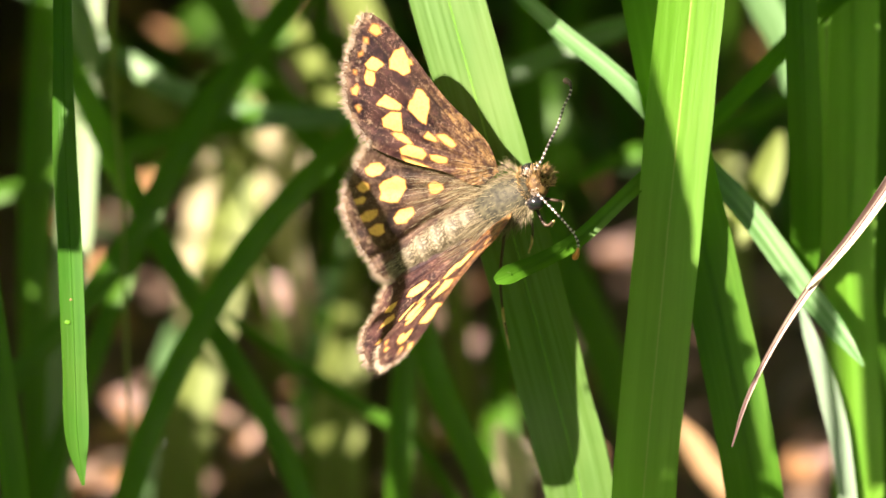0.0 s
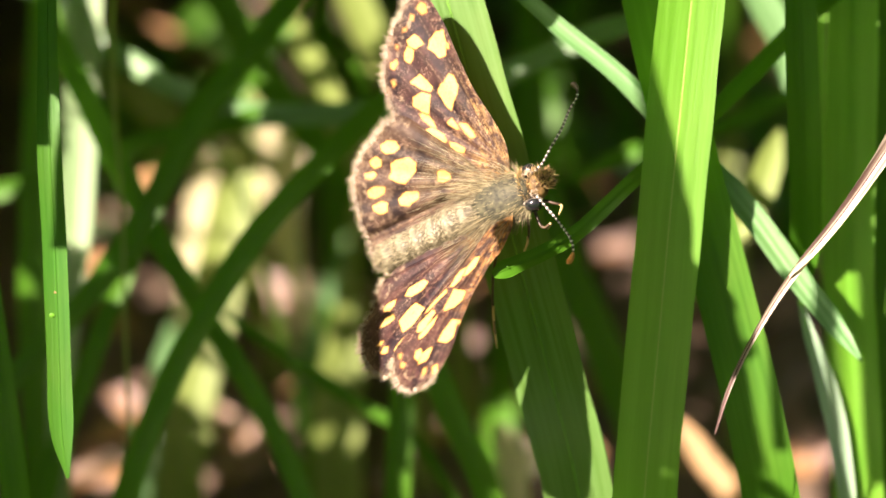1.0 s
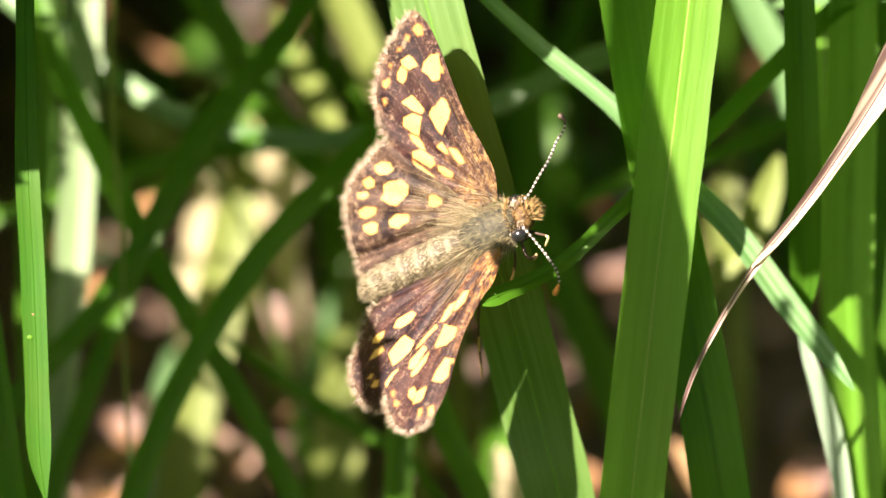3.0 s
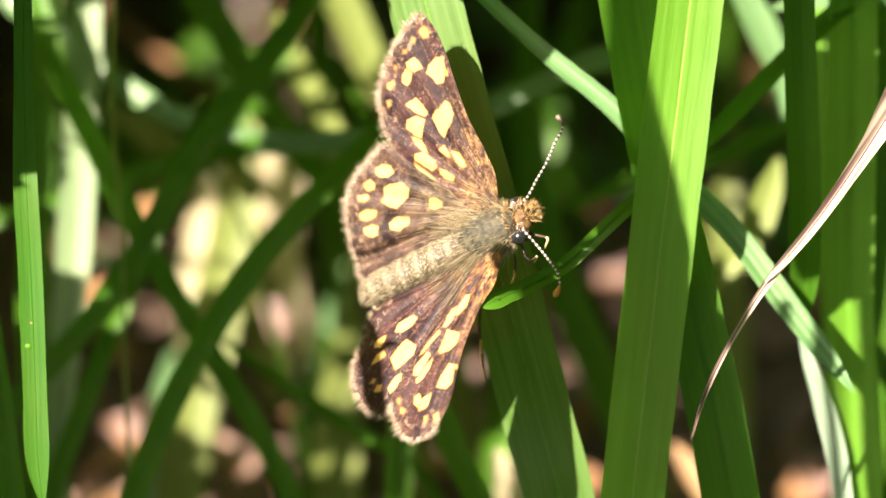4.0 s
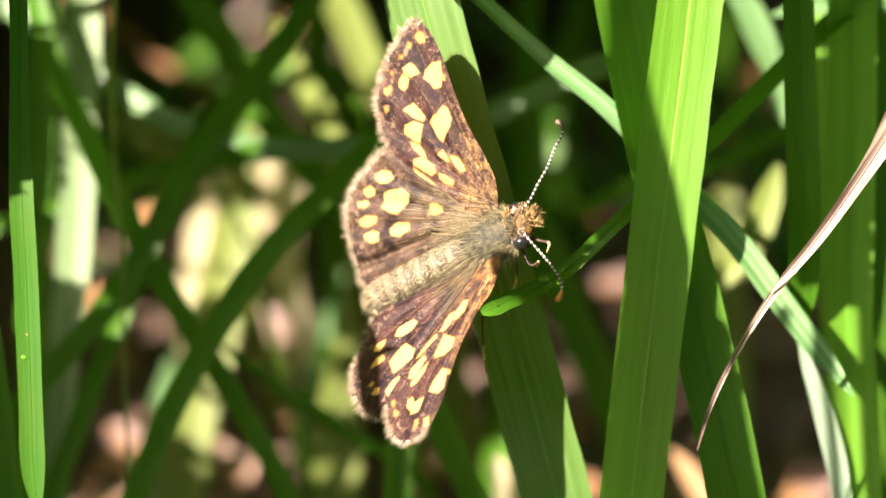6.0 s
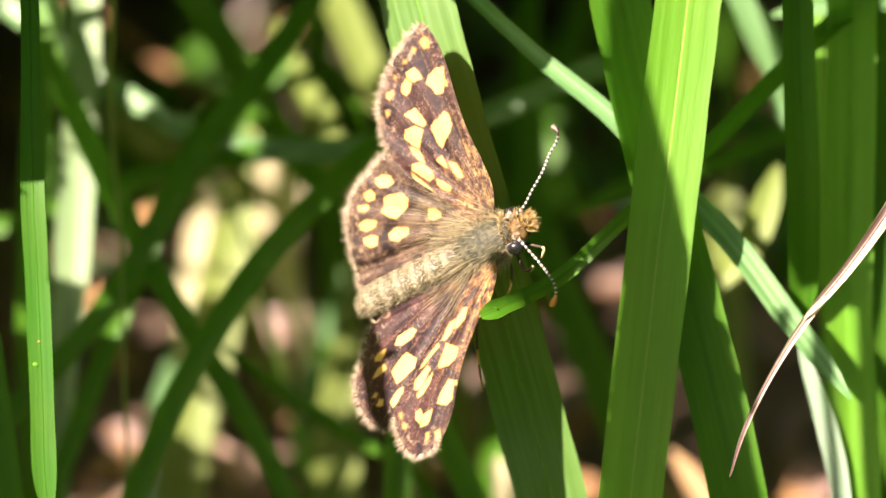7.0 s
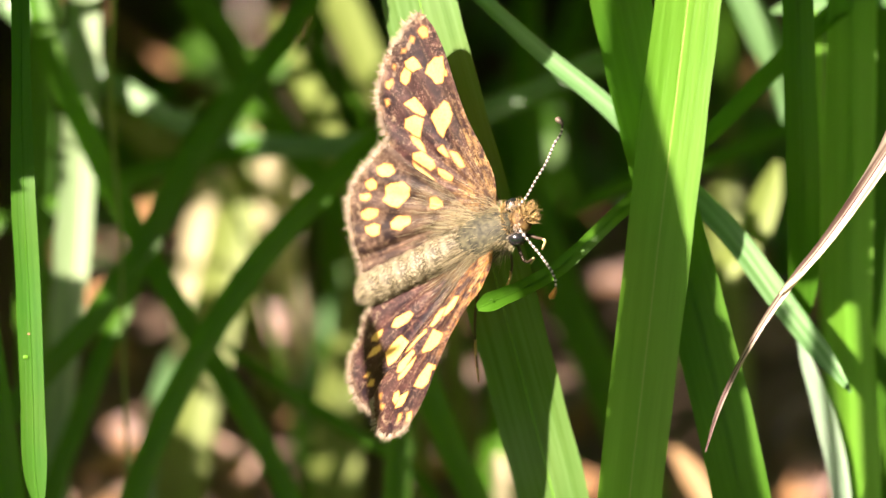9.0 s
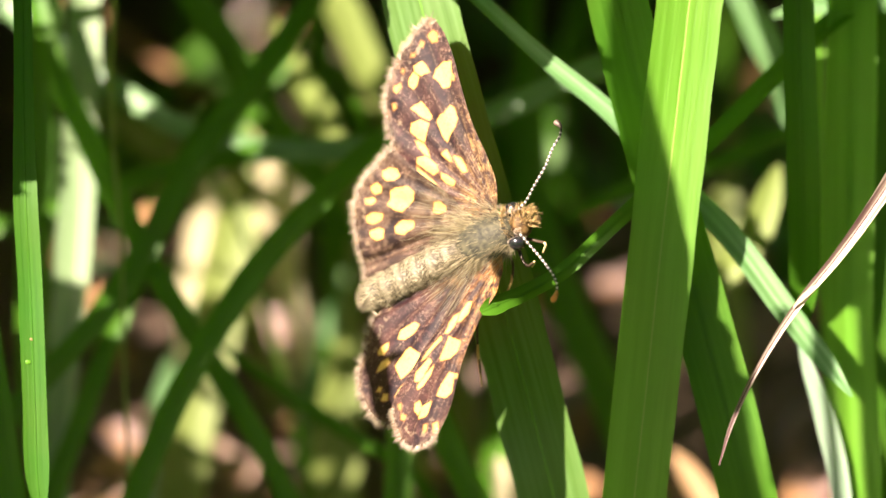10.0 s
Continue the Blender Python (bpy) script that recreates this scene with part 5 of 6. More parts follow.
def build_butterfly():
    rnd = random.Random(5)
    b = new("butterfly")
    b.matrix_world = Matrix.Translation(spot(*BODY_AT)) @ (TILT @ BODY).to_4x4()
    tagged(b, "brown skipper butterfly with yellow-spotted wings spread on a grass blade", "butterfly")
    bm = bmesh.new()
    ellipsoid(bm, (0.5, -0.15, 0.0), (2.6, 1.75, 1.45), 18, 24, 0.08)
    thorax = part("thorax", bm, THORAX, b, "grey-olive furry thorax")
    bm = bmesh.new()
    fur_on(bm, (0.5, -0.15, 0), (2.6, 1.75, 1.4), 2600, 0.5, (-0.9, 0, 0.0), rnd, 0.012, -0.6, 0.7)
    for sg in (-1, 1):  # tufts over the wing roots
        fur_on(bm, (0.9, sg * 1.35, 0.35), (1.6, 0.75, 0.5), 520, 1.1, (-0.8, sg * 0.5, 0.1), rnd, 0.017, -0.5)
        fur_on(bm, (-1.0, sg * 1.15, 0.4), (1.6, 0.6, 0.5), 420, 1.5, (-1.0, sg * 0.45, 0.05), rnd, 0.015, -0.4)
    part("fur", bm, FUR_BODY, thorax)
    bm = bmesh.new()
    tube(bm, [(-0.3, 0, -0.1), (-3, -0.15, 0.2), (-5.5, -0.35, 0.2), (-8, -0.45, 0.1), (-9.9, -0.45, -0.05), (-10.7, -0.45, -0.2)], [0.8, 1.2, 1.25, 1.22, 1.0, 0.45], 20, 10, 0.9)
    for v in bm.verts:
        s = 1 + 0.05 * math.sin(v.co.x / MM * 4.6)
        v.co.y, v.co.z = v.co.y * s, v.co.z * s
    abd = part("abdomen", bm, ABDOMEN, b, "brown abdomen with pale bands")
    bm = bmesh.new()
    for x in np.arange(-10.2, -0.9, 0.03):
        r = 1.24 * (1 - max(0, -x - 8.2) ** 2 * 0.09)
        for _ in range(7):
            th = rnd.uniform(-0.35, math.pi + 0.35)
            banded = 0.5 + 0.5 * (math.sin(x * 4.6) > 0.1)
            hair(bm, (x, max(-0.45, 0.06 * x) + math.cos(th) * r * 0.97, 0.12 + math.sin(th) * r * 0.88), (-1, math.cos(th) * 0.3, math.sin(th) * 0.3), rnd.uniform(0.25, 0.75) * banded + 0.1, 0.013)
    part("fur", bm, FUR_ABDOMEN, abd)
    bm = bmesh.new()
    for i in range(90):
        th = rnd.uniform(0, math.tau)
        hair(bm, (-10.4, -0.45 + 0.5 * math.cos(th), -0.35 + 0.35 * math.sin(th)), (-1, 0.35 * math.cos(th), 0.35 * math.sin(th)), rnd.uniform(0.4, 0.8), 0.02)
    part("tail_tuft", bm, FRINGE, abd)
    bm = bmesh.new()
    ellipsoid(bm, (3.45, -0.1, 0.1), (0.8, 1.0, 0.85), 14, 20, 0.1)
    head = part("head", bm, HEAD, b, "tawny bristly head")
    bm = bmesh.new()
    # a crest between the antennae, tufts in front and a ruffled collar behind
    fur_on(bm, (3.75, 0.25, 0.25), (0.6, 0.7, 0.6), 260, 0.6, (0.6, 0.25, 0.5), rnd, 0.026, -0.1)
    fur_on(bm, (4.3, -0.05, 0.25), (0.55, 0.6, 0.5), 240, 0.65, (0.9, 0.1, 0.35), rnd, 0.028, -0.3)
    fur_on(bm, (2.75, 0.1, 0.2), (0.42, 1.2, 1.05), 620, 0.42, (0.25, 0.1, 0.4), rnd, 0.022, -0.4)
    part("bristles", bm, FUR_HEAD, head)
    for sg in (-1, 1):
        bm = bmesh.new()
        up = 0.62 if sg < 0 else -0.1
        ellipsoid(bm, (3.05, sg * 1.34 - 0.12, up), (0.64, 0.52, 0.64), 14, 20)
        part("eye", bm, EYE_BLACK, head, "glossy black eye")
        bm = bmesh.new()
        for i in range(170):
            th = rnd.uniform(0, math.tau)
            hair(bm, (3.05 + 0.6 * math.cos(th), sg * 1.08 - 0.12, up + 0.6 * math.sin(th)), (math.cos(th) * 0.8, sg * 0.35, math.sin(th) * 0.8), rnd.uniform(0.06, 0.18), 0.024)
        # the pale tuft at the antenna's foot
        fur_on(bm, (3.42, sg * 0.76 - 0.03, 0.85), (0.22, 0.2, 0.15), 90, 0.2, (0.1, sg * 0.2, 0.4), rnd, 0.02, -0.2)
        part("eye_ring", bm, TUFT, head, "pale scales round the eye")
        bm = bmesh.new()
        tube(bm, [(3.9, sg * 0.3, -0.1), (4.5, sg * 0.38, 0.0), (5.0, sg * 0.35, 0.3)], [0.22, 0.24, 0.08], 8)
        for _ in range(110):
            u = rnd.random()
            hair(bm, (3.9 + 1.0 * u, sg * 0.35 + rnd.uniform(-.2, .2), -0.05 + 0.35 * u + rnd.uniform(-.1, .2)), (1, rnd.uniform(-.5, .5), rnd.uniform(0, .7)), rnd.uniform(0.3, 0.6), 0.024)
        part("palp", bm, FUR_HEAD, head, "bristly mouth palp")
    build_antenna(1, [(3.6, 0.7, 0.75), (4.34, 0.93, 0.75), (5.54, 1.92, 0.7), (6.74, 2.96, 0.6), (7.56, 4.03, 0.4), (8.32, 4.82, 0.2), (8.41, 5.42, 0.05), (8.04, 5.96, 0.0)], b)
    build_antenna(-1, [(3.42, -0.85, 0.85), (3.6, -1.21, 0.85), (4.16, -2.44, 0.8), (4.76, -3.92, 0.7), (5.01, -4.77, 0.6), (4.97, -5.46, 0.4), (4.7, -5.93, 0.25), (4.08, -6.33, 0.1)], b)
    legs = [[(2.6, -0.6, -0.6), (4.08, -1.59, -0.6), (4.55, -1.91, -0.5), (3.99, -2.39, -0.9)], [(2.2, -0.7, -0.9), (2.6, -2.78, -1.1), (3.14, -2.69, -1.0), (2.64, -2.85, -1.4)],
            [(-0.6, -1.0, -1.3), (-3.2, -4.6, -2.5), (-4.3, -6.3, -3.6), (-5.1, -8.6, -4.3)], [(1.2, -0.7, -1.0), (1.0, -1.6, -2.0), (0.2, -2.6, -2.8), (-0.6, -3.2, -3.2)], [(2.2, 0.7, -0.8), (3.2, 1.1, -1.7), (3.5, 1.2, -2.6), (3.7, 1.2, -3.3)],
            [(0.6, 0.8, -0.9), (0.2, 1.6, -1.8), (0.0, 1.8, -2.6), (-0.3, 1.9, -3.3)]]
    for pts in legs:
        bm = bmesh.new()
        tube(bm, pts, [0.13, 0.11, 0.08, 0.05], 7, 6)
        leg = part("leg", bm, LEG_DARK, b)
        bm = bmesh.new()
        tube(bm, [Vector(pts[2]).lerp(Vector(pts[1]), 0.25)[:], pts[2], pts[3]], [0.09, 0.10, 0.06], 7, 4)
        part("foot", bm, LEG_TAN, leg, "tan foot")
    wings = {}
    for key, outline, marks, sign, lower, a, z, gold, lab, seed in (
            ("fl", FORE_L, FORE_L_MARKS, 1, False, 6.4, 14.2, 5.6, "brown forewing with yellow spots", 1), ("hl", HIND_L, HIND_L_MARKS, 1, True, 3.2, 12.0, 6.2, "brown rounded hindwing with yellow spots", 2),
            ("fr", FORE_R, FORE_R_MARKS, -1, False, 7.0, 12.6, 6.0, "brown forewing with yellow spots", 3), ("hr", HIND_R, HIND_R_MARKS, -1, True, 3.0, 11.0, 4.8, "brown rounded hindwing with yellow spots", 4)):
        w = build_wing("forewing" if key[0] == "f" else "hindwing", outline, marks, sign, b, lower, a, z, gold, lab, seed, WING_ORANGE if key == "fr" else WING_OLIVE if key == "hl" else WING, 0.0 if lower else 1.1)
        w.location = Vector((0, 1.1 * sign, 0.5)) * MM
        wings[key] = w
    return b, wings


butterfly, wings = build_butterfly()
for u in np.linspace(0, 1, 9):
    sunny(4 - 10 * u, 3 - 5 * u, 0, 3.2)
    sunny(3 - 4.5 * u, 3 + 14 * u, 0, 3.6)
    sunny(2.5 - 5.0 * u, -1 - 13 * u, 4 * u, 1.6)
    sunny(3.0 - 3.5 * u, -2 - 9 * u, 3 * u, 1.1)
    sunny(1 - 4.5 * u, -3 - 6 * u, 2 * u, 1.5)
    sunny(-1 - 4 * u, 2 + 7 * u, 0, 3.0)
    sunny(*(BODY_AT + BODY @ Vector((3.6 + 4.8 * u, 0.5 + 4.9 * u, 0.8 - 0.8 * u))), 0.9)
    sunny(5.5 + 3 * u, 1.5 - 5 * u, 2, 0.6)

    sunny(-6.3, 5.5 - 8 * u, -1.5, 1.6)
    sunny(-6.2 + 1.5 * u * u, 6.0 - 8 * u, -4.0, 1.5)
# Unseen blade added overhead; band is the shadow it throws on the hindwing.
band = [(-5.5, -4.4, -3.3, 0.5), (-5.4, -5.4, -2.9, 1.5), (-5.0, -7.2, -2.2, 2.3), (-4.7, -9.0, -1.4, 2.3), (-4.4, -10.6, -0.7, 2.1), (-4.0, -11.8, 0.0, 1.8), (-3.5, -14.0, 0.0, 1.7), (-3.2, -16.5, 0.2, 1.5), (-3.0, -19.5, 0.6, 0.3)]
LIFT = Vector(SUN_WAY) * 84
high = [(x + LIFT.x, y + LIFT.y, z + LIFT.z, w) for x, y, z, w in band]


def plane_mm(p):
    """Working-plane millimetres of a place in the world."""
    d = (p - AIM) / MM
    return (d.dot(AX), d.dot(AY), d.dot(AZ))


end = spot(*high[-1][:3])
foot = Vector((end.x, end.y - 0.030, 0.0))
shade_blade = grass_blade("unseen grass blade added to shade the butterfly's hindwing", LEAF, [(*plane_mm(foot), 1.0), (*plane_mm(foot.lerp(end, 0.5) + Vector((0, -0.004, 0.012))), 1.3)] + [(x, y, z, max(w, 1.4)) for x, y, z, w in high[:5:-1]] + high[5::-1])
for x, y in ((-6.4, -8.0), (-6.3, -9.0), (-6.0, -10.0), (-5.6, -10.8), (-5.0, -11.6), (-6.6, -7.0)):
    sunny(x, y, 0.77 + (0.55 * (x - 3) - 0.38 * y) / 0.74, 0.45)


# ---- unseen leaves added overhead, with gaps where sun is wanted ----
def build_shade_leaves():
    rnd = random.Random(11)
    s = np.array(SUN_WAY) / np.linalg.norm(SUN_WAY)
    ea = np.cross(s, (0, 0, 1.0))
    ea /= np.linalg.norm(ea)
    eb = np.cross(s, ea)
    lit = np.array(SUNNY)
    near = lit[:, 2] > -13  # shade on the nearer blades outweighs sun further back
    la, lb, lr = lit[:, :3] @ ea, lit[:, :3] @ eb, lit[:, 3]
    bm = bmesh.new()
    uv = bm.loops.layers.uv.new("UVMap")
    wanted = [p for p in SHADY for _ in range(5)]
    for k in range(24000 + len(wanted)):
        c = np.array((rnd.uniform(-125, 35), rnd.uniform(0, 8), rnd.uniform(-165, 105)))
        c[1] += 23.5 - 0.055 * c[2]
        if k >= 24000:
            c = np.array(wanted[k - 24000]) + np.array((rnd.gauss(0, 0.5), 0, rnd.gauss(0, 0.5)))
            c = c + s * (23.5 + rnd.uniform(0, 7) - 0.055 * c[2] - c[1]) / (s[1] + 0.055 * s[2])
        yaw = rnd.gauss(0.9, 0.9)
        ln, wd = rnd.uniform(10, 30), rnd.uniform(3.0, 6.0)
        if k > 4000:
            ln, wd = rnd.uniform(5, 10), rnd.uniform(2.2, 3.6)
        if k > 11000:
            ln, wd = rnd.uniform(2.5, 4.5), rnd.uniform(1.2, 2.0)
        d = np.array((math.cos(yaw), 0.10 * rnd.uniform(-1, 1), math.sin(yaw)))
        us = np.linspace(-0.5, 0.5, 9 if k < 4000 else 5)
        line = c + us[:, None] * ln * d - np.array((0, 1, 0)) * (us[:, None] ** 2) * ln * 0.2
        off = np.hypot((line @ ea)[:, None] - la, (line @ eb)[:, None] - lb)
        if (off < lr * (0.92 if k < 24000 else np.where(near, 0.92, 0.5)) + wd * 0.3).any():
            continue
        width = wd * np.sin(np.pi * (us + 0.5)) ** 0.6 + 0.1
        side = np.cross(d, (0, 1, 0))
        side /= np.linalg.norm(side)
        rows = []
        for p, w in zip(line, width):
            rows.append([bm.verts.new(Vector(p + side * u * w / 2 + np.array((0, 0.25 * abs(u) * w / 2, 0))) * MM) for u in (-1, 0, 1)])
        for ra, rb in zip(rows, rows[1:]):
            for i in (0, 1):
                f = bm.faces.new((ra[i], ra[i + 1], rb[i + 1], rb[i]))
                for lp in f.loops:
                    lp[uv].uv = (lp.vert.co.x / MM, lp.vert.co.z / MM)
    # long unseen strips, each added to keep the blade beneath it in shade
    for n, (line, width, turn) in enumerate(SHADE_STRIPS):
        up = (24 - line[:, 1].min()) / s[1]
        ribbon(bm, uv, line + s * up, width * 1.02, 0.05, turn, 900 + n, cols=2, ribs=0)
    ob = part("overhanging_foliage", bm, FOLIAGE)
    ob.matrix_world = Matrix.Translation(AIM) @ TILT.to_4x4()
    tagged(ob, "unseen leaves added overhead to shade the grass", "foliage", kind="stuff")


build_shade_leaves()


def build_sky_block():
    """Unseen leaves behind and beside the camera, added to block blue sky light."""
    rnd = random.Random(31)
    bm = bmesh.new()
    uv = bm.loops.layers.uv.new("UVMap")
    for k in range(16000):
        th = rnd.uniform(0, math.tau)
        r = rnd.uniform(0.75, 1.6) if k < 8000 else rnd.uniform(1.6, 4.5)
        if k >= 8000 and math.sin(th * 7) + math.sin(r * 4 + th * 3) < 0.2:
            continue
        p = Vector((r * math.cos(th), r * math.sin(th), rnd.uniform(0.0, 0.62) * min(r, 1.6) * (0.8 + 0.2 * math.sin(th * 5 + 1))))
        d = Vector((rnd.gauss(0, 1), rnd.gauss(0, 1), rnd.gauss(-0.2, 0.6))).normalized()
        side = d.cross(Vector((rnd.gauss(0, 1), rnd.gauss(0, 1), rnd.gauss(0, 1)))).normalized()
        nrm = d.cross(side)
        ln, wd = rnd.uniform(0.05, 0.11), rnd.uniform(0.02, 0.045)
        rows = []
        for i in range(5):
            u = i / 4
            w = wd * math.sin(math.pi * min(0.97, u + 0.06)) ** 0.8
            c = p + d * ln * u - nrm * ln * 0.2 * u * u
            rows.append([bm.verts.new(c + side * v * w / 2 + nrm * abs(v) * w * 0.12) for v in (-1, 0, 1)])
        for ra, rb in zip(rows, rows[1:]):
            for i in (0, 1):
                f = bm.faces.new((ra[i], ra[i + 1], rb[i + 1], rb[i]))
                for lp in f.loops:
                    lp[uv].uv = (lp.vert.co.x / MM, lp.vert.co.z / MM)
    tagged(part("bush_foliage", bm, LEAF), "unseen green leaves added all round to block the sky", "foliage", kind="stuff")


build_sky_block()


def build_meadow():
    """Grass standing all round the clearing in view."""
    rnd = random.Random(21)
    bm = bmesh.new()
    uv = bm.loops.layers.uv.new("UVMap")
    for k in range(18000):
        far = k >= 4000
        r = rnd.uniform(0.09, 0.45) if not far else 0.4 + 4.8 * rnd.random() ** 0.7
        th = rnd.uniform(0, math.tau)
        base = Vector((r * math.cos(th), 0.05 + r * math.sin(th), -0.003))
        h = rnd.uniform(0.06, 0.13) * (1.8 if far else 1)
        lean = Vector((rnd.uniform(-0.5, 0.5), rnd.uniform(-0.5, 0.5), 0)) * h
        line, blocked = [], False
        for i in range(7):
            u = i / 6
            p = base + Vector((0, 0, h * (u - 0.25 * u ** 3))) + lean * u * u
            q = p - EYE
            depth = -q.dot(AZ)
            if depth > 0.005 and depth < 0.48 and abs(q.dot(AX)) < depth * 0.125 + 0.012 and abs(q.dot(AY)) < depth * 0.085 + 0.012:
                blocked = True
            if (p - EYE).length < 0.06:
                blocked = True
            line.append(p)
        if blocked:
            continue
        w = rnd.uniform(0.0025, 0.005) * (4 if far else 1)
        a = rnd.uniform(0, math.tau)
        side = Vector((math.cos(a), math.sin(a), 0))
        rows = []
        for i, p in enumerate(line):
            ww = w * (1 - (i / 6) ** 2) + 0.0001
            rows.append((bm.verts.new(p - side * ww / 2), bm.verts.new(p + side * ww / 2)))
        for i, (ra, rb) in enumerate(zip(rows, rows[1:])):
            f = bm.faces.new((ra[0], ra[1], rb[1], rb[0]))
            for lp, c in zip(f.loops, ((0, i * 15), (4, i * 15), (4, i * 15 + 15), (0, i * 15 + 15))):
                lp[uv].uv = c
    tagged(part("meadow_grass", bm, LEAF), "green meadow grass standing all round", "grass", kind="stuff")


build_meadow()


# ---- what moves ----
def sway(thing, centre, rows):
    """rows: seconds, shift across and up (mm), turn in the working plane (degrees, anticlockwise) about centre."""
    root, c = Vector(thing["root"]), Vector(centre)
    keys = []
    for t, dx, dy, deg in rows:
        r = Matrix.Rotation(radians(deg), 3, "Z")
        at = c + r @ (root - c) + Vector((dx, dy, 0))
        keys.append((t, Matrix.Translation(spot(*at)) @ (TILT @ r).to_4x4()))
    walk(thing, keys)


def flap(wing, sign, rows):
    keys = []
    for t, rx, ry, rz, dx, dy, dz in rows:
        v = Vector((radians(rx), radians(ry), radians(rz)))
        turned = Matrix.Rotation(v.length, 4, v) if v.length > 1e-6 else Matrix.Identity(4)
        keys.append((t, Matrix.Translation(Vector((dx, 1.1 * sign + dy, 0.5 + dz)) * MM) @ turned))
    walk(wing, keys)


def motions():
    body = zip(HALVES, [0.98, 1.06, 0.90, 0.92, 0.68, 0.02, -0.04, 0.00, 0.01, 0.12, -0.23, -0.60, -0.35, -0.01, -0.16, -0.27, -0.16], [0.30, 0.29, 0.26, 0.23, 0.09, -0.09, -0.12, -0.00, -0.06, 0.05, -0.33, -0.26, -0.15, 0.16, 0.08, -0.03, 0.04], [3.81, 1.44, -0.45, -0.84, -1.61, -1.53, 0.01, -0.00, 2.81, 1.63, 0.46, 0.72, -0.17, -0.81, -1.25, 0.68, -0.17])
    keys = []
    for t, dx, dy, deg in body:
        turned = TILT @ Matrix.Rotation(radians(deg), 3, "Z") @ BODY
        keys.append((t, Matrix.Translation(spot(*(BODY_AT + Vector((dx, dy, 0))))) @ turned.to_4x4()))
    walk(butterfly, keys)
    # each wing: turn about the body's length, side and upright axes (degrees), shift of its root (mm)
    flap(wings["fl"], 1, zip(HALVES, [15.54, 2.80, -0.90, -2.90, 2.00, 4.54, 0.17, 1.66, -1.60, 3.18, -2.03, 1.37, 0.59, -0.72, 2.52, 0.50, -4.00], [6.79, -2.47, -2.01, -0.60, -0.74, -0.96, -0.11, -0.14, 0.79, -0.36, 1.17, 0.44, -0.13, -0.91, -0.20, 0.07, 0.90], [10.78, 5.54, 5.62, 4.39, 1.80, 1.38, -0.84, -0.53, -1.50, -0.71, -1.58, -1.22, -1.75, -0.44, -0.94, -1.56, -1.98], [-0.68, -0.13, -0.05, -0.09, -0.00, 0.01, -0.00, 0.05, 0.00, 0.03, -0.04, 0.11, 0.08, 0.02, 0.05, 0.14, 0.01], [-0.08, -0.22, -0.20, -0.21, 0.04, 0.08, -0.02, 0.00, 0.00, 0.17, -0.06, 0.08, 0.07, -0.10, -0.02, 0.07, -0.07], [0.33, -0.03, -0.06, -0.04, 0.02, 0.03, -0.01, -0.02, -0.00, 0.06, -0.01, -0.02, -0.00, -0.05, -0.03, -0.03, -0.04]))
    flap(wings["hl"], 1, zip(HALVES, [12.66, 3.67, 2.36, 0.92, 1.34, 1.03, -0.49, 0.13, -0.95, 0.76, -2.22, -1.34, -0.98, -1.40, -0.26, -1.31, -3.03], [2.76, 0.93, 0.39, 0.81, 0.47, -0.01, 0.13, -0.08, -0.03, 0.90, -0.91, -0.65, -1.11, -1.94, -2.28, -2.67, -3.04], [8.92, 4.57, 3.71, 2.53, 1.08, 1.00, -0.28, 0.09, -1.24, -0.34, -1.04, -1.26, -1.23, 0.07, -0.08, -1.22, -1.58], [-0.59, -0.42, -0.29, -0.23, -0.11, -0.07, 0.01, 0.01, 0.08, -0.04, 0.13, 0.13, 0.15, 0.13, 0.16, 0.25, 0.29], [-0.10, -0.14, -0.15, -0.15, 0.01, -0.01, -0.01, 0.01, 0.03, 0.10, -0.07, 0.01, 0.03, -0.10, -0.01, 0.01, -0.08], [0.29, 0.16, 0.09, 0.06, 0.06, 0.03, -0.01, 0.00, -0.03, 0.06, -0.09, -0.06, -0.07, -0.10, -0.09, -0.12, -0.17]))
    flap(wings["fr"], -1, zip(HALVES, [-31.90, -13.40, -12.80, -7.40, -4.10, -4.30, -2.80, -0.00, -0.80, -8.50, 2.70, -1.60, 0.70, -4.12, -6.84, -7.79, 0.59], [-3.50, 0.40, 2.30, 4.60, 2.80, 4.30, 1.40, -0.00, -0.00, -2.90, -2.40, 0.30, -0.10, -13.73, -7.38, -6.27, -1.82], [2.50, 3.40, 4.20, 3.90, 3.60, 3.30, 3.40, 0.00, -0.90, -1.00, 1.30, 0.20, 1.30, -6.66, -1.92, -1.33, -0.09], [0.00, 0.00, 0.00, 0.00, 0.00, 0.00, 0.00, 0.00, 0.00, 0.00, 0.00, 0.00, 0.00, -0.47, -0.13, 0.09, 0.30], [0.00, 0.00, 0.00, 0.00, 0.00, 0.00, 0.00, 0.00, 0.00, 0.00, 0.00, 0.00, 0.00, -0.23, -0.10, -0.22, -0.13], [0.00, 0.00, 0.00, 0.00, 0.00, 0.00, 0.00, 0.00, 0.00, 0.00, 0.00, 0.00, 0.00, 0.20, 0.02, -0.11, -0.22]))
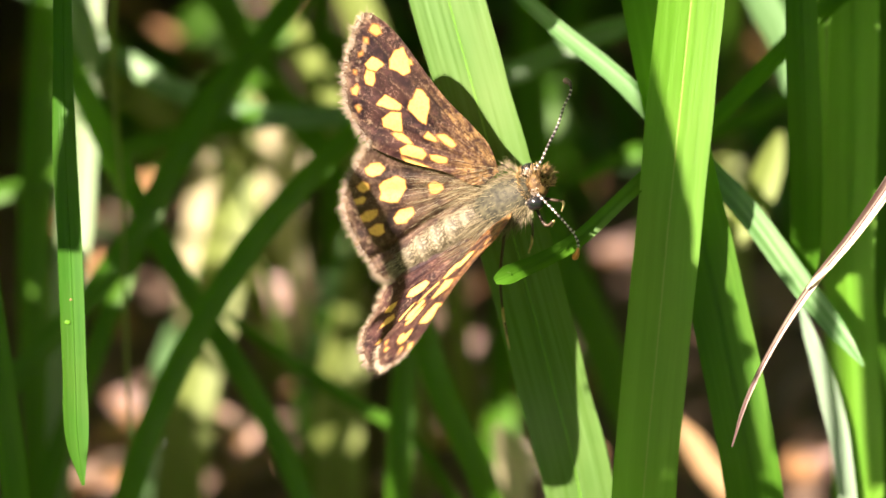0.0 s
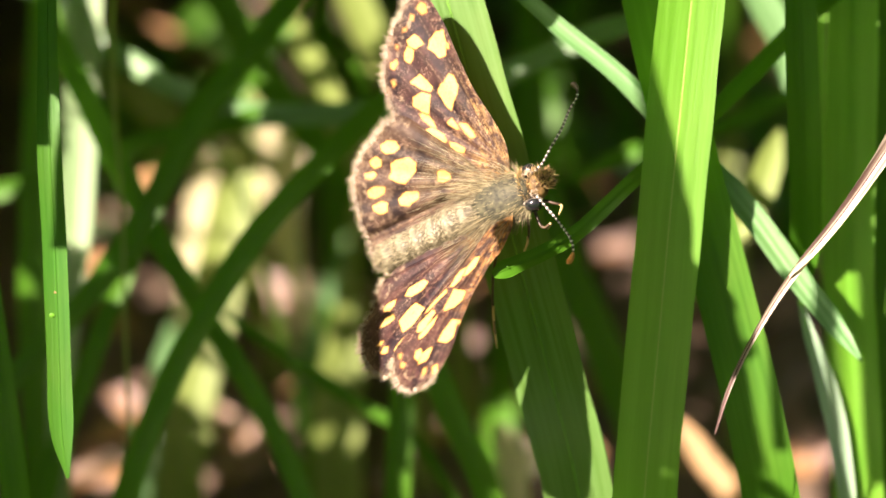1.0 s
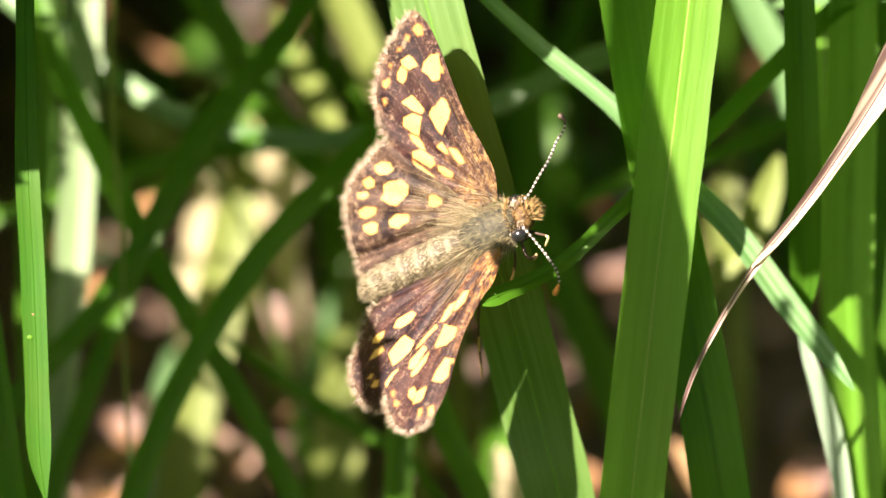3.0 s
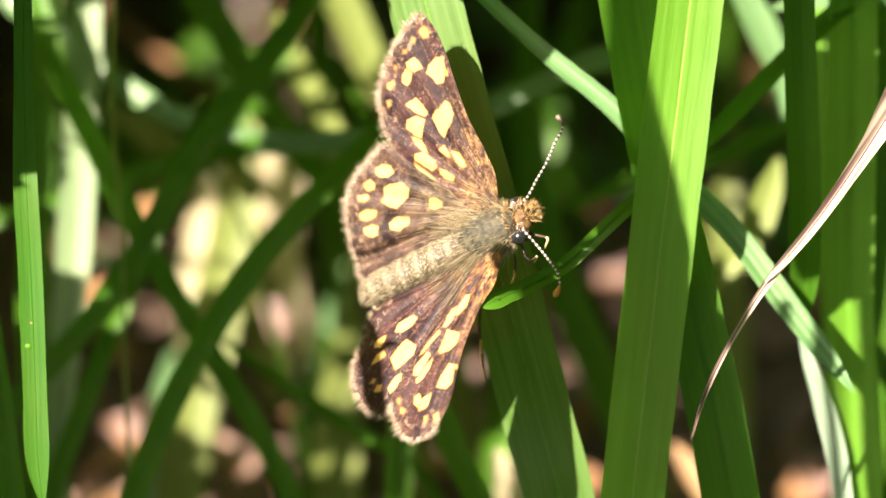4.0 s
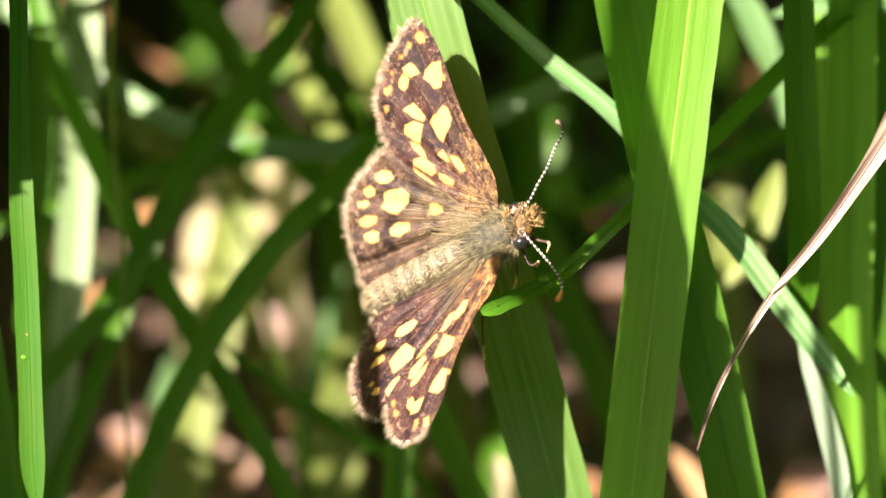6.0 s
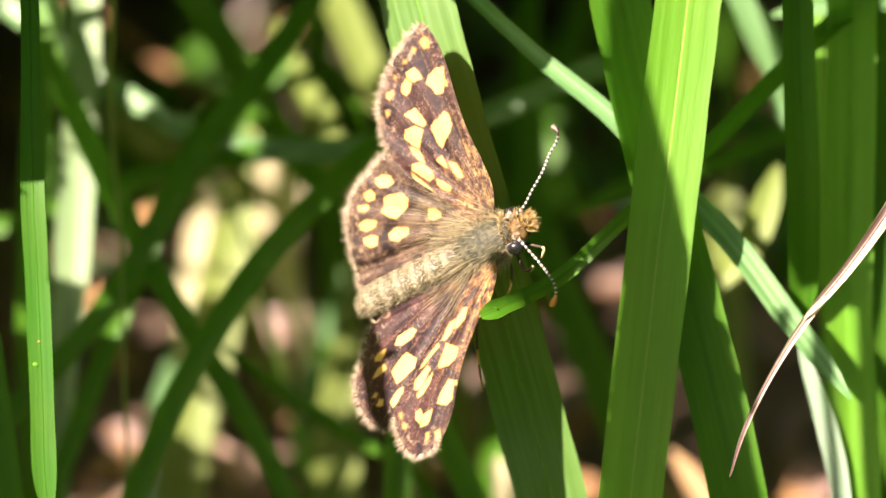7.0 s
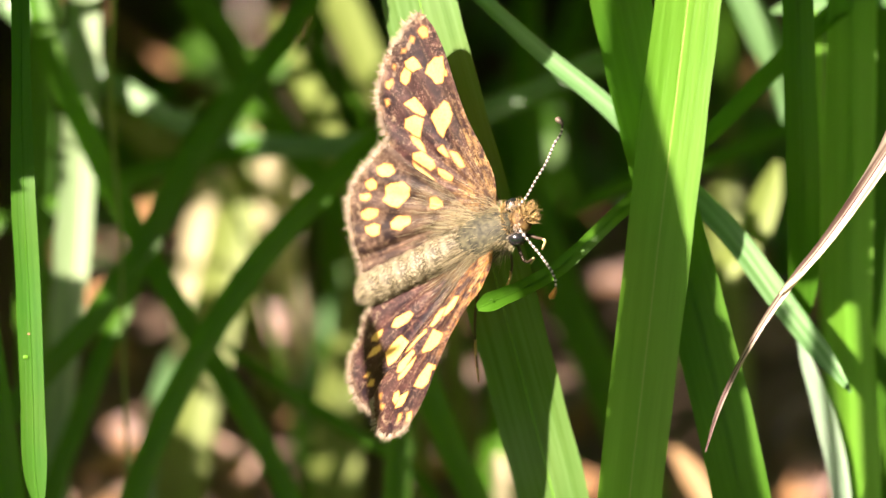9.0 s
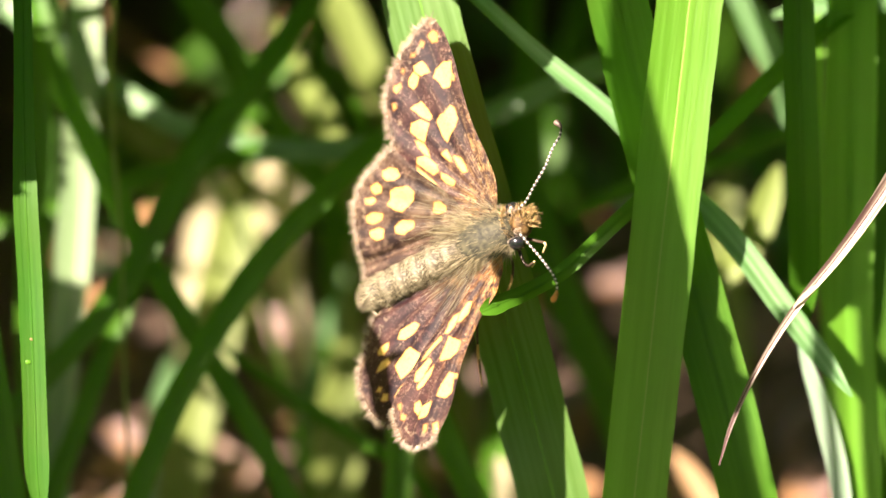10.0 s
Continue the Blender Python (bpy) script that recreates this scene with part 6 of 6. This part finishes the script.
    flap(wings["hr"], -1, zip(HALVES, [-17.60, -6.40, -5.70, -4.30, 0.40, -0.20, 0.90, 0.00, -1.10, -5.50, 3.50, 2.10, 2.60, -4.79, 1.58, -1.26, 8.90], [1.30, 1.50, 1.00, 1.30, 0.00, 0.00, 0.40, 0.00, 0.60, 0.60, -0.40, -1.00, -0.80, -5.47, -5.73, -2.31, -1.70], [-0.20, 0.80, 0.90, 1.30, 0.10, 0.50, 0.30, 0.00, -1.00, -1.20, 1.10, -1.00, 0.10, -1.56, -3.47, -0.61, 0.20], [0.00, 0.00, 0.00, 0.00, 0.00, 0.00, 0.00, 0.00, 0.00, 0.00, 0.00, 0.00, 0.00, 0.12, -0.02, 0.05, 0.00], [0.00, 0.00, 0.00, 0.00, 0.00, 0.00, 0.00, 0.00, 0.00, 0.00, 0.00, 0.00, 0.00, 0.16, 0.00, 0.08, 0.00], [0.00, 0.00, 0.00, 0.00, 0.00, 0.00, 0.00, 0.00, 0.00, 0.00, 0.00, 0.00, 0.00, -0.01, 0.01, -0.01, 0.00]))
    sway(shade_blade, (0, 0, 0), [(0.0, -0.3, 8.0, 0), (0.5, -0.2, 3.2, 0), (1.0, -0.1, 0.6, 0), (1.5, 0, 0, 0), (2.5, 0.05, -0.2, 0), (4.5, 0, 0, 0), (7.0, -0.05, 0.2, 0), (10.0, 0, 0, 0)])
    sway(perch, (0, 0, 0), zip(HALVES, [1.12, 1.12, 0.96, 0.96, 0.68, -0.04, 0.00, 0.00, 0.08, 0.00, -0.32, -0.64, -0.40, -0.24, -0.28, -0.28, -0.24], [-0.12, 0.16, 0.16, 0.28, 0.24, 0.00, -0.04, 0.00, 0.00, 0.04, -0.16, -0.16, -0.08, 0.00, 0.00, -0.04, 0.04], [0.00, 0.00, 0.00, 0.00, 0.00, 0.00, 0.00, 0.00, 0.00, 0.00, 0.00, 0.00, 0.00, 0.00, 0.00, 0.00, 0.00]))
    sway(cross, (5, -2, 0), zip(HALVES, [0.88, 0.96, 0.76, 0.76, 0.64, -0.04, 0.08, 0.00, 0.12, 0.04, 0.04, -0.56, -0.24, -0.08, -0.20, -0.24, 0.00], [-0.12, 0.16, 0.16, 0.28, 0.24, 0.00, -0.04, 0.00, 0.00, 0.04, -0.24, -0.20, -0.08, 0.08, 0.04, -0.04, 0.04], [0.00, 0.00, 0.00, 0.00, 0.00, 0.00, 0.00, 0.00, 0.00, 0.00, 0.00, 0.00, 0.00, 0.00, 0.00, 0.00, 0.00]))
    sway(leafC, (16, 0, 0), zip(HALVES, [0.68, 0.72, 0.60, 0.68, 0.56, 0.12, 0.04, 0.00, 0.04, 0.04, -0.08, -0.24, -0.16, 0.00, -0.08, -0.08, -0.04], [-0.12, -0.04, 0.06, 0.08, 0.04, -0.20, -0.12, 0.00, -0.16, 0.08, -0.12, -0.20, 0.00, 0.00, 0.08, 0.00, 0.04], [0.00, 0.00, 0.00, 0.00, 0.00, 0.00, 0.00, 0.00, 0.00, 0.00, 0.00, 0.00, 0.00, 0.00, 0.00, 0.00, 0.00]))
    sway(bladeL, (-29, 0, 0), zip(HALVES, [2.76, 2.52, 1.72, 1.96, 1.60, 0.48, 0.08, 0.00, 0.52, -0.48, 0.68, -0.20, -0.08, 0.20, 0.00, -0.16, 0.12], [-0.04, -0.04, 0.32, 0.16, -0.08, 0.68, 0.12, 0.00, -0.44, -0.04, -0.64, -0.56, -0.56, -0.40, -0.40, -0.32, -0.48], [0.00, 0.00, 0.00, 0.00, 0.00, 0.00, 0.00, 0.00, 0.00, 0.00, 0.00, 0.00, 0.00, 0.00, 0.00, 0.00, 0.00]))
    sway(stem, (24, 0, 0), zip(HALVES, [4.00, 3.96, 2.84, 3.04, 2.20, -0.12, 1.20, 0.00, 2.16, 0.84, 4.00, 2.52, 1.76, 3.16, 2.28, 2.52, 3.20], [-3.52, -3.52, -2.78, -2.80, -2.16, -0.08, -1.20, 0.00, -1.96, -0.84, -3.28, -2.24, -1.48, -2.48, -1.84, -2.10, -2.48], [0.00, 0.00, 0.00, 0.00, 0.00, 0.00, 0.00, 0.00, 0.00, 0.00, 0.00, 0.00, 0.00, 0.00, 0.00, 0.00, 0.00]))
    sway(bladeA, (16.6, 0, 0), zip(HALVES, [1.14, 1.60, 1.68, 1.64, 1.04, -0.52, -0.18, 0.00, -0.02, 0.00, -0.04, -0.22, -0.20, 0.16, 0.04, 0.04, 0.20], [0.00, 0.00, 0.00, 0.00, 0.00, 0.00, 0.00, 0.00, 0.00, 0.00, 0.00, 0.00, 0.00, 0.00, 0.00, 0.00, 0.00], [-0.45, 1.04, 1.30, 1.17, 1.82, -1.95, -0.71, 0.00, -0.06, 0.00, 1.17, 0.71, 0.65, 1.82, 1.43, 1.43, 2.47]))
    sway(bladeB, (15.5, 0, -8), zip(HALVES, [0.54, 0.60, 0.64, 0.58, 0.34, -0.08, 0.04, 0.00, 0.08, 0.00, -0.10, -0.20, -0.12, -0.12, -0.10, -0.06, 0.06], [0.00, 0.00, 0.00, 0.00, 0.00, 0.00, 0.00, 0.00, 0.00, 0.00, 0.00, 0.00, 0.00, 0.00, 0.00, 0.00, 0.00], [1.23, 1.17, 1.30, 1.23, 1.23, 0.26, 0.13, 0.00, 0.13, 0.00, 0.19, -0.13, -0.13, -0.13, 0.06, 0.06, 0.45]))


motions()
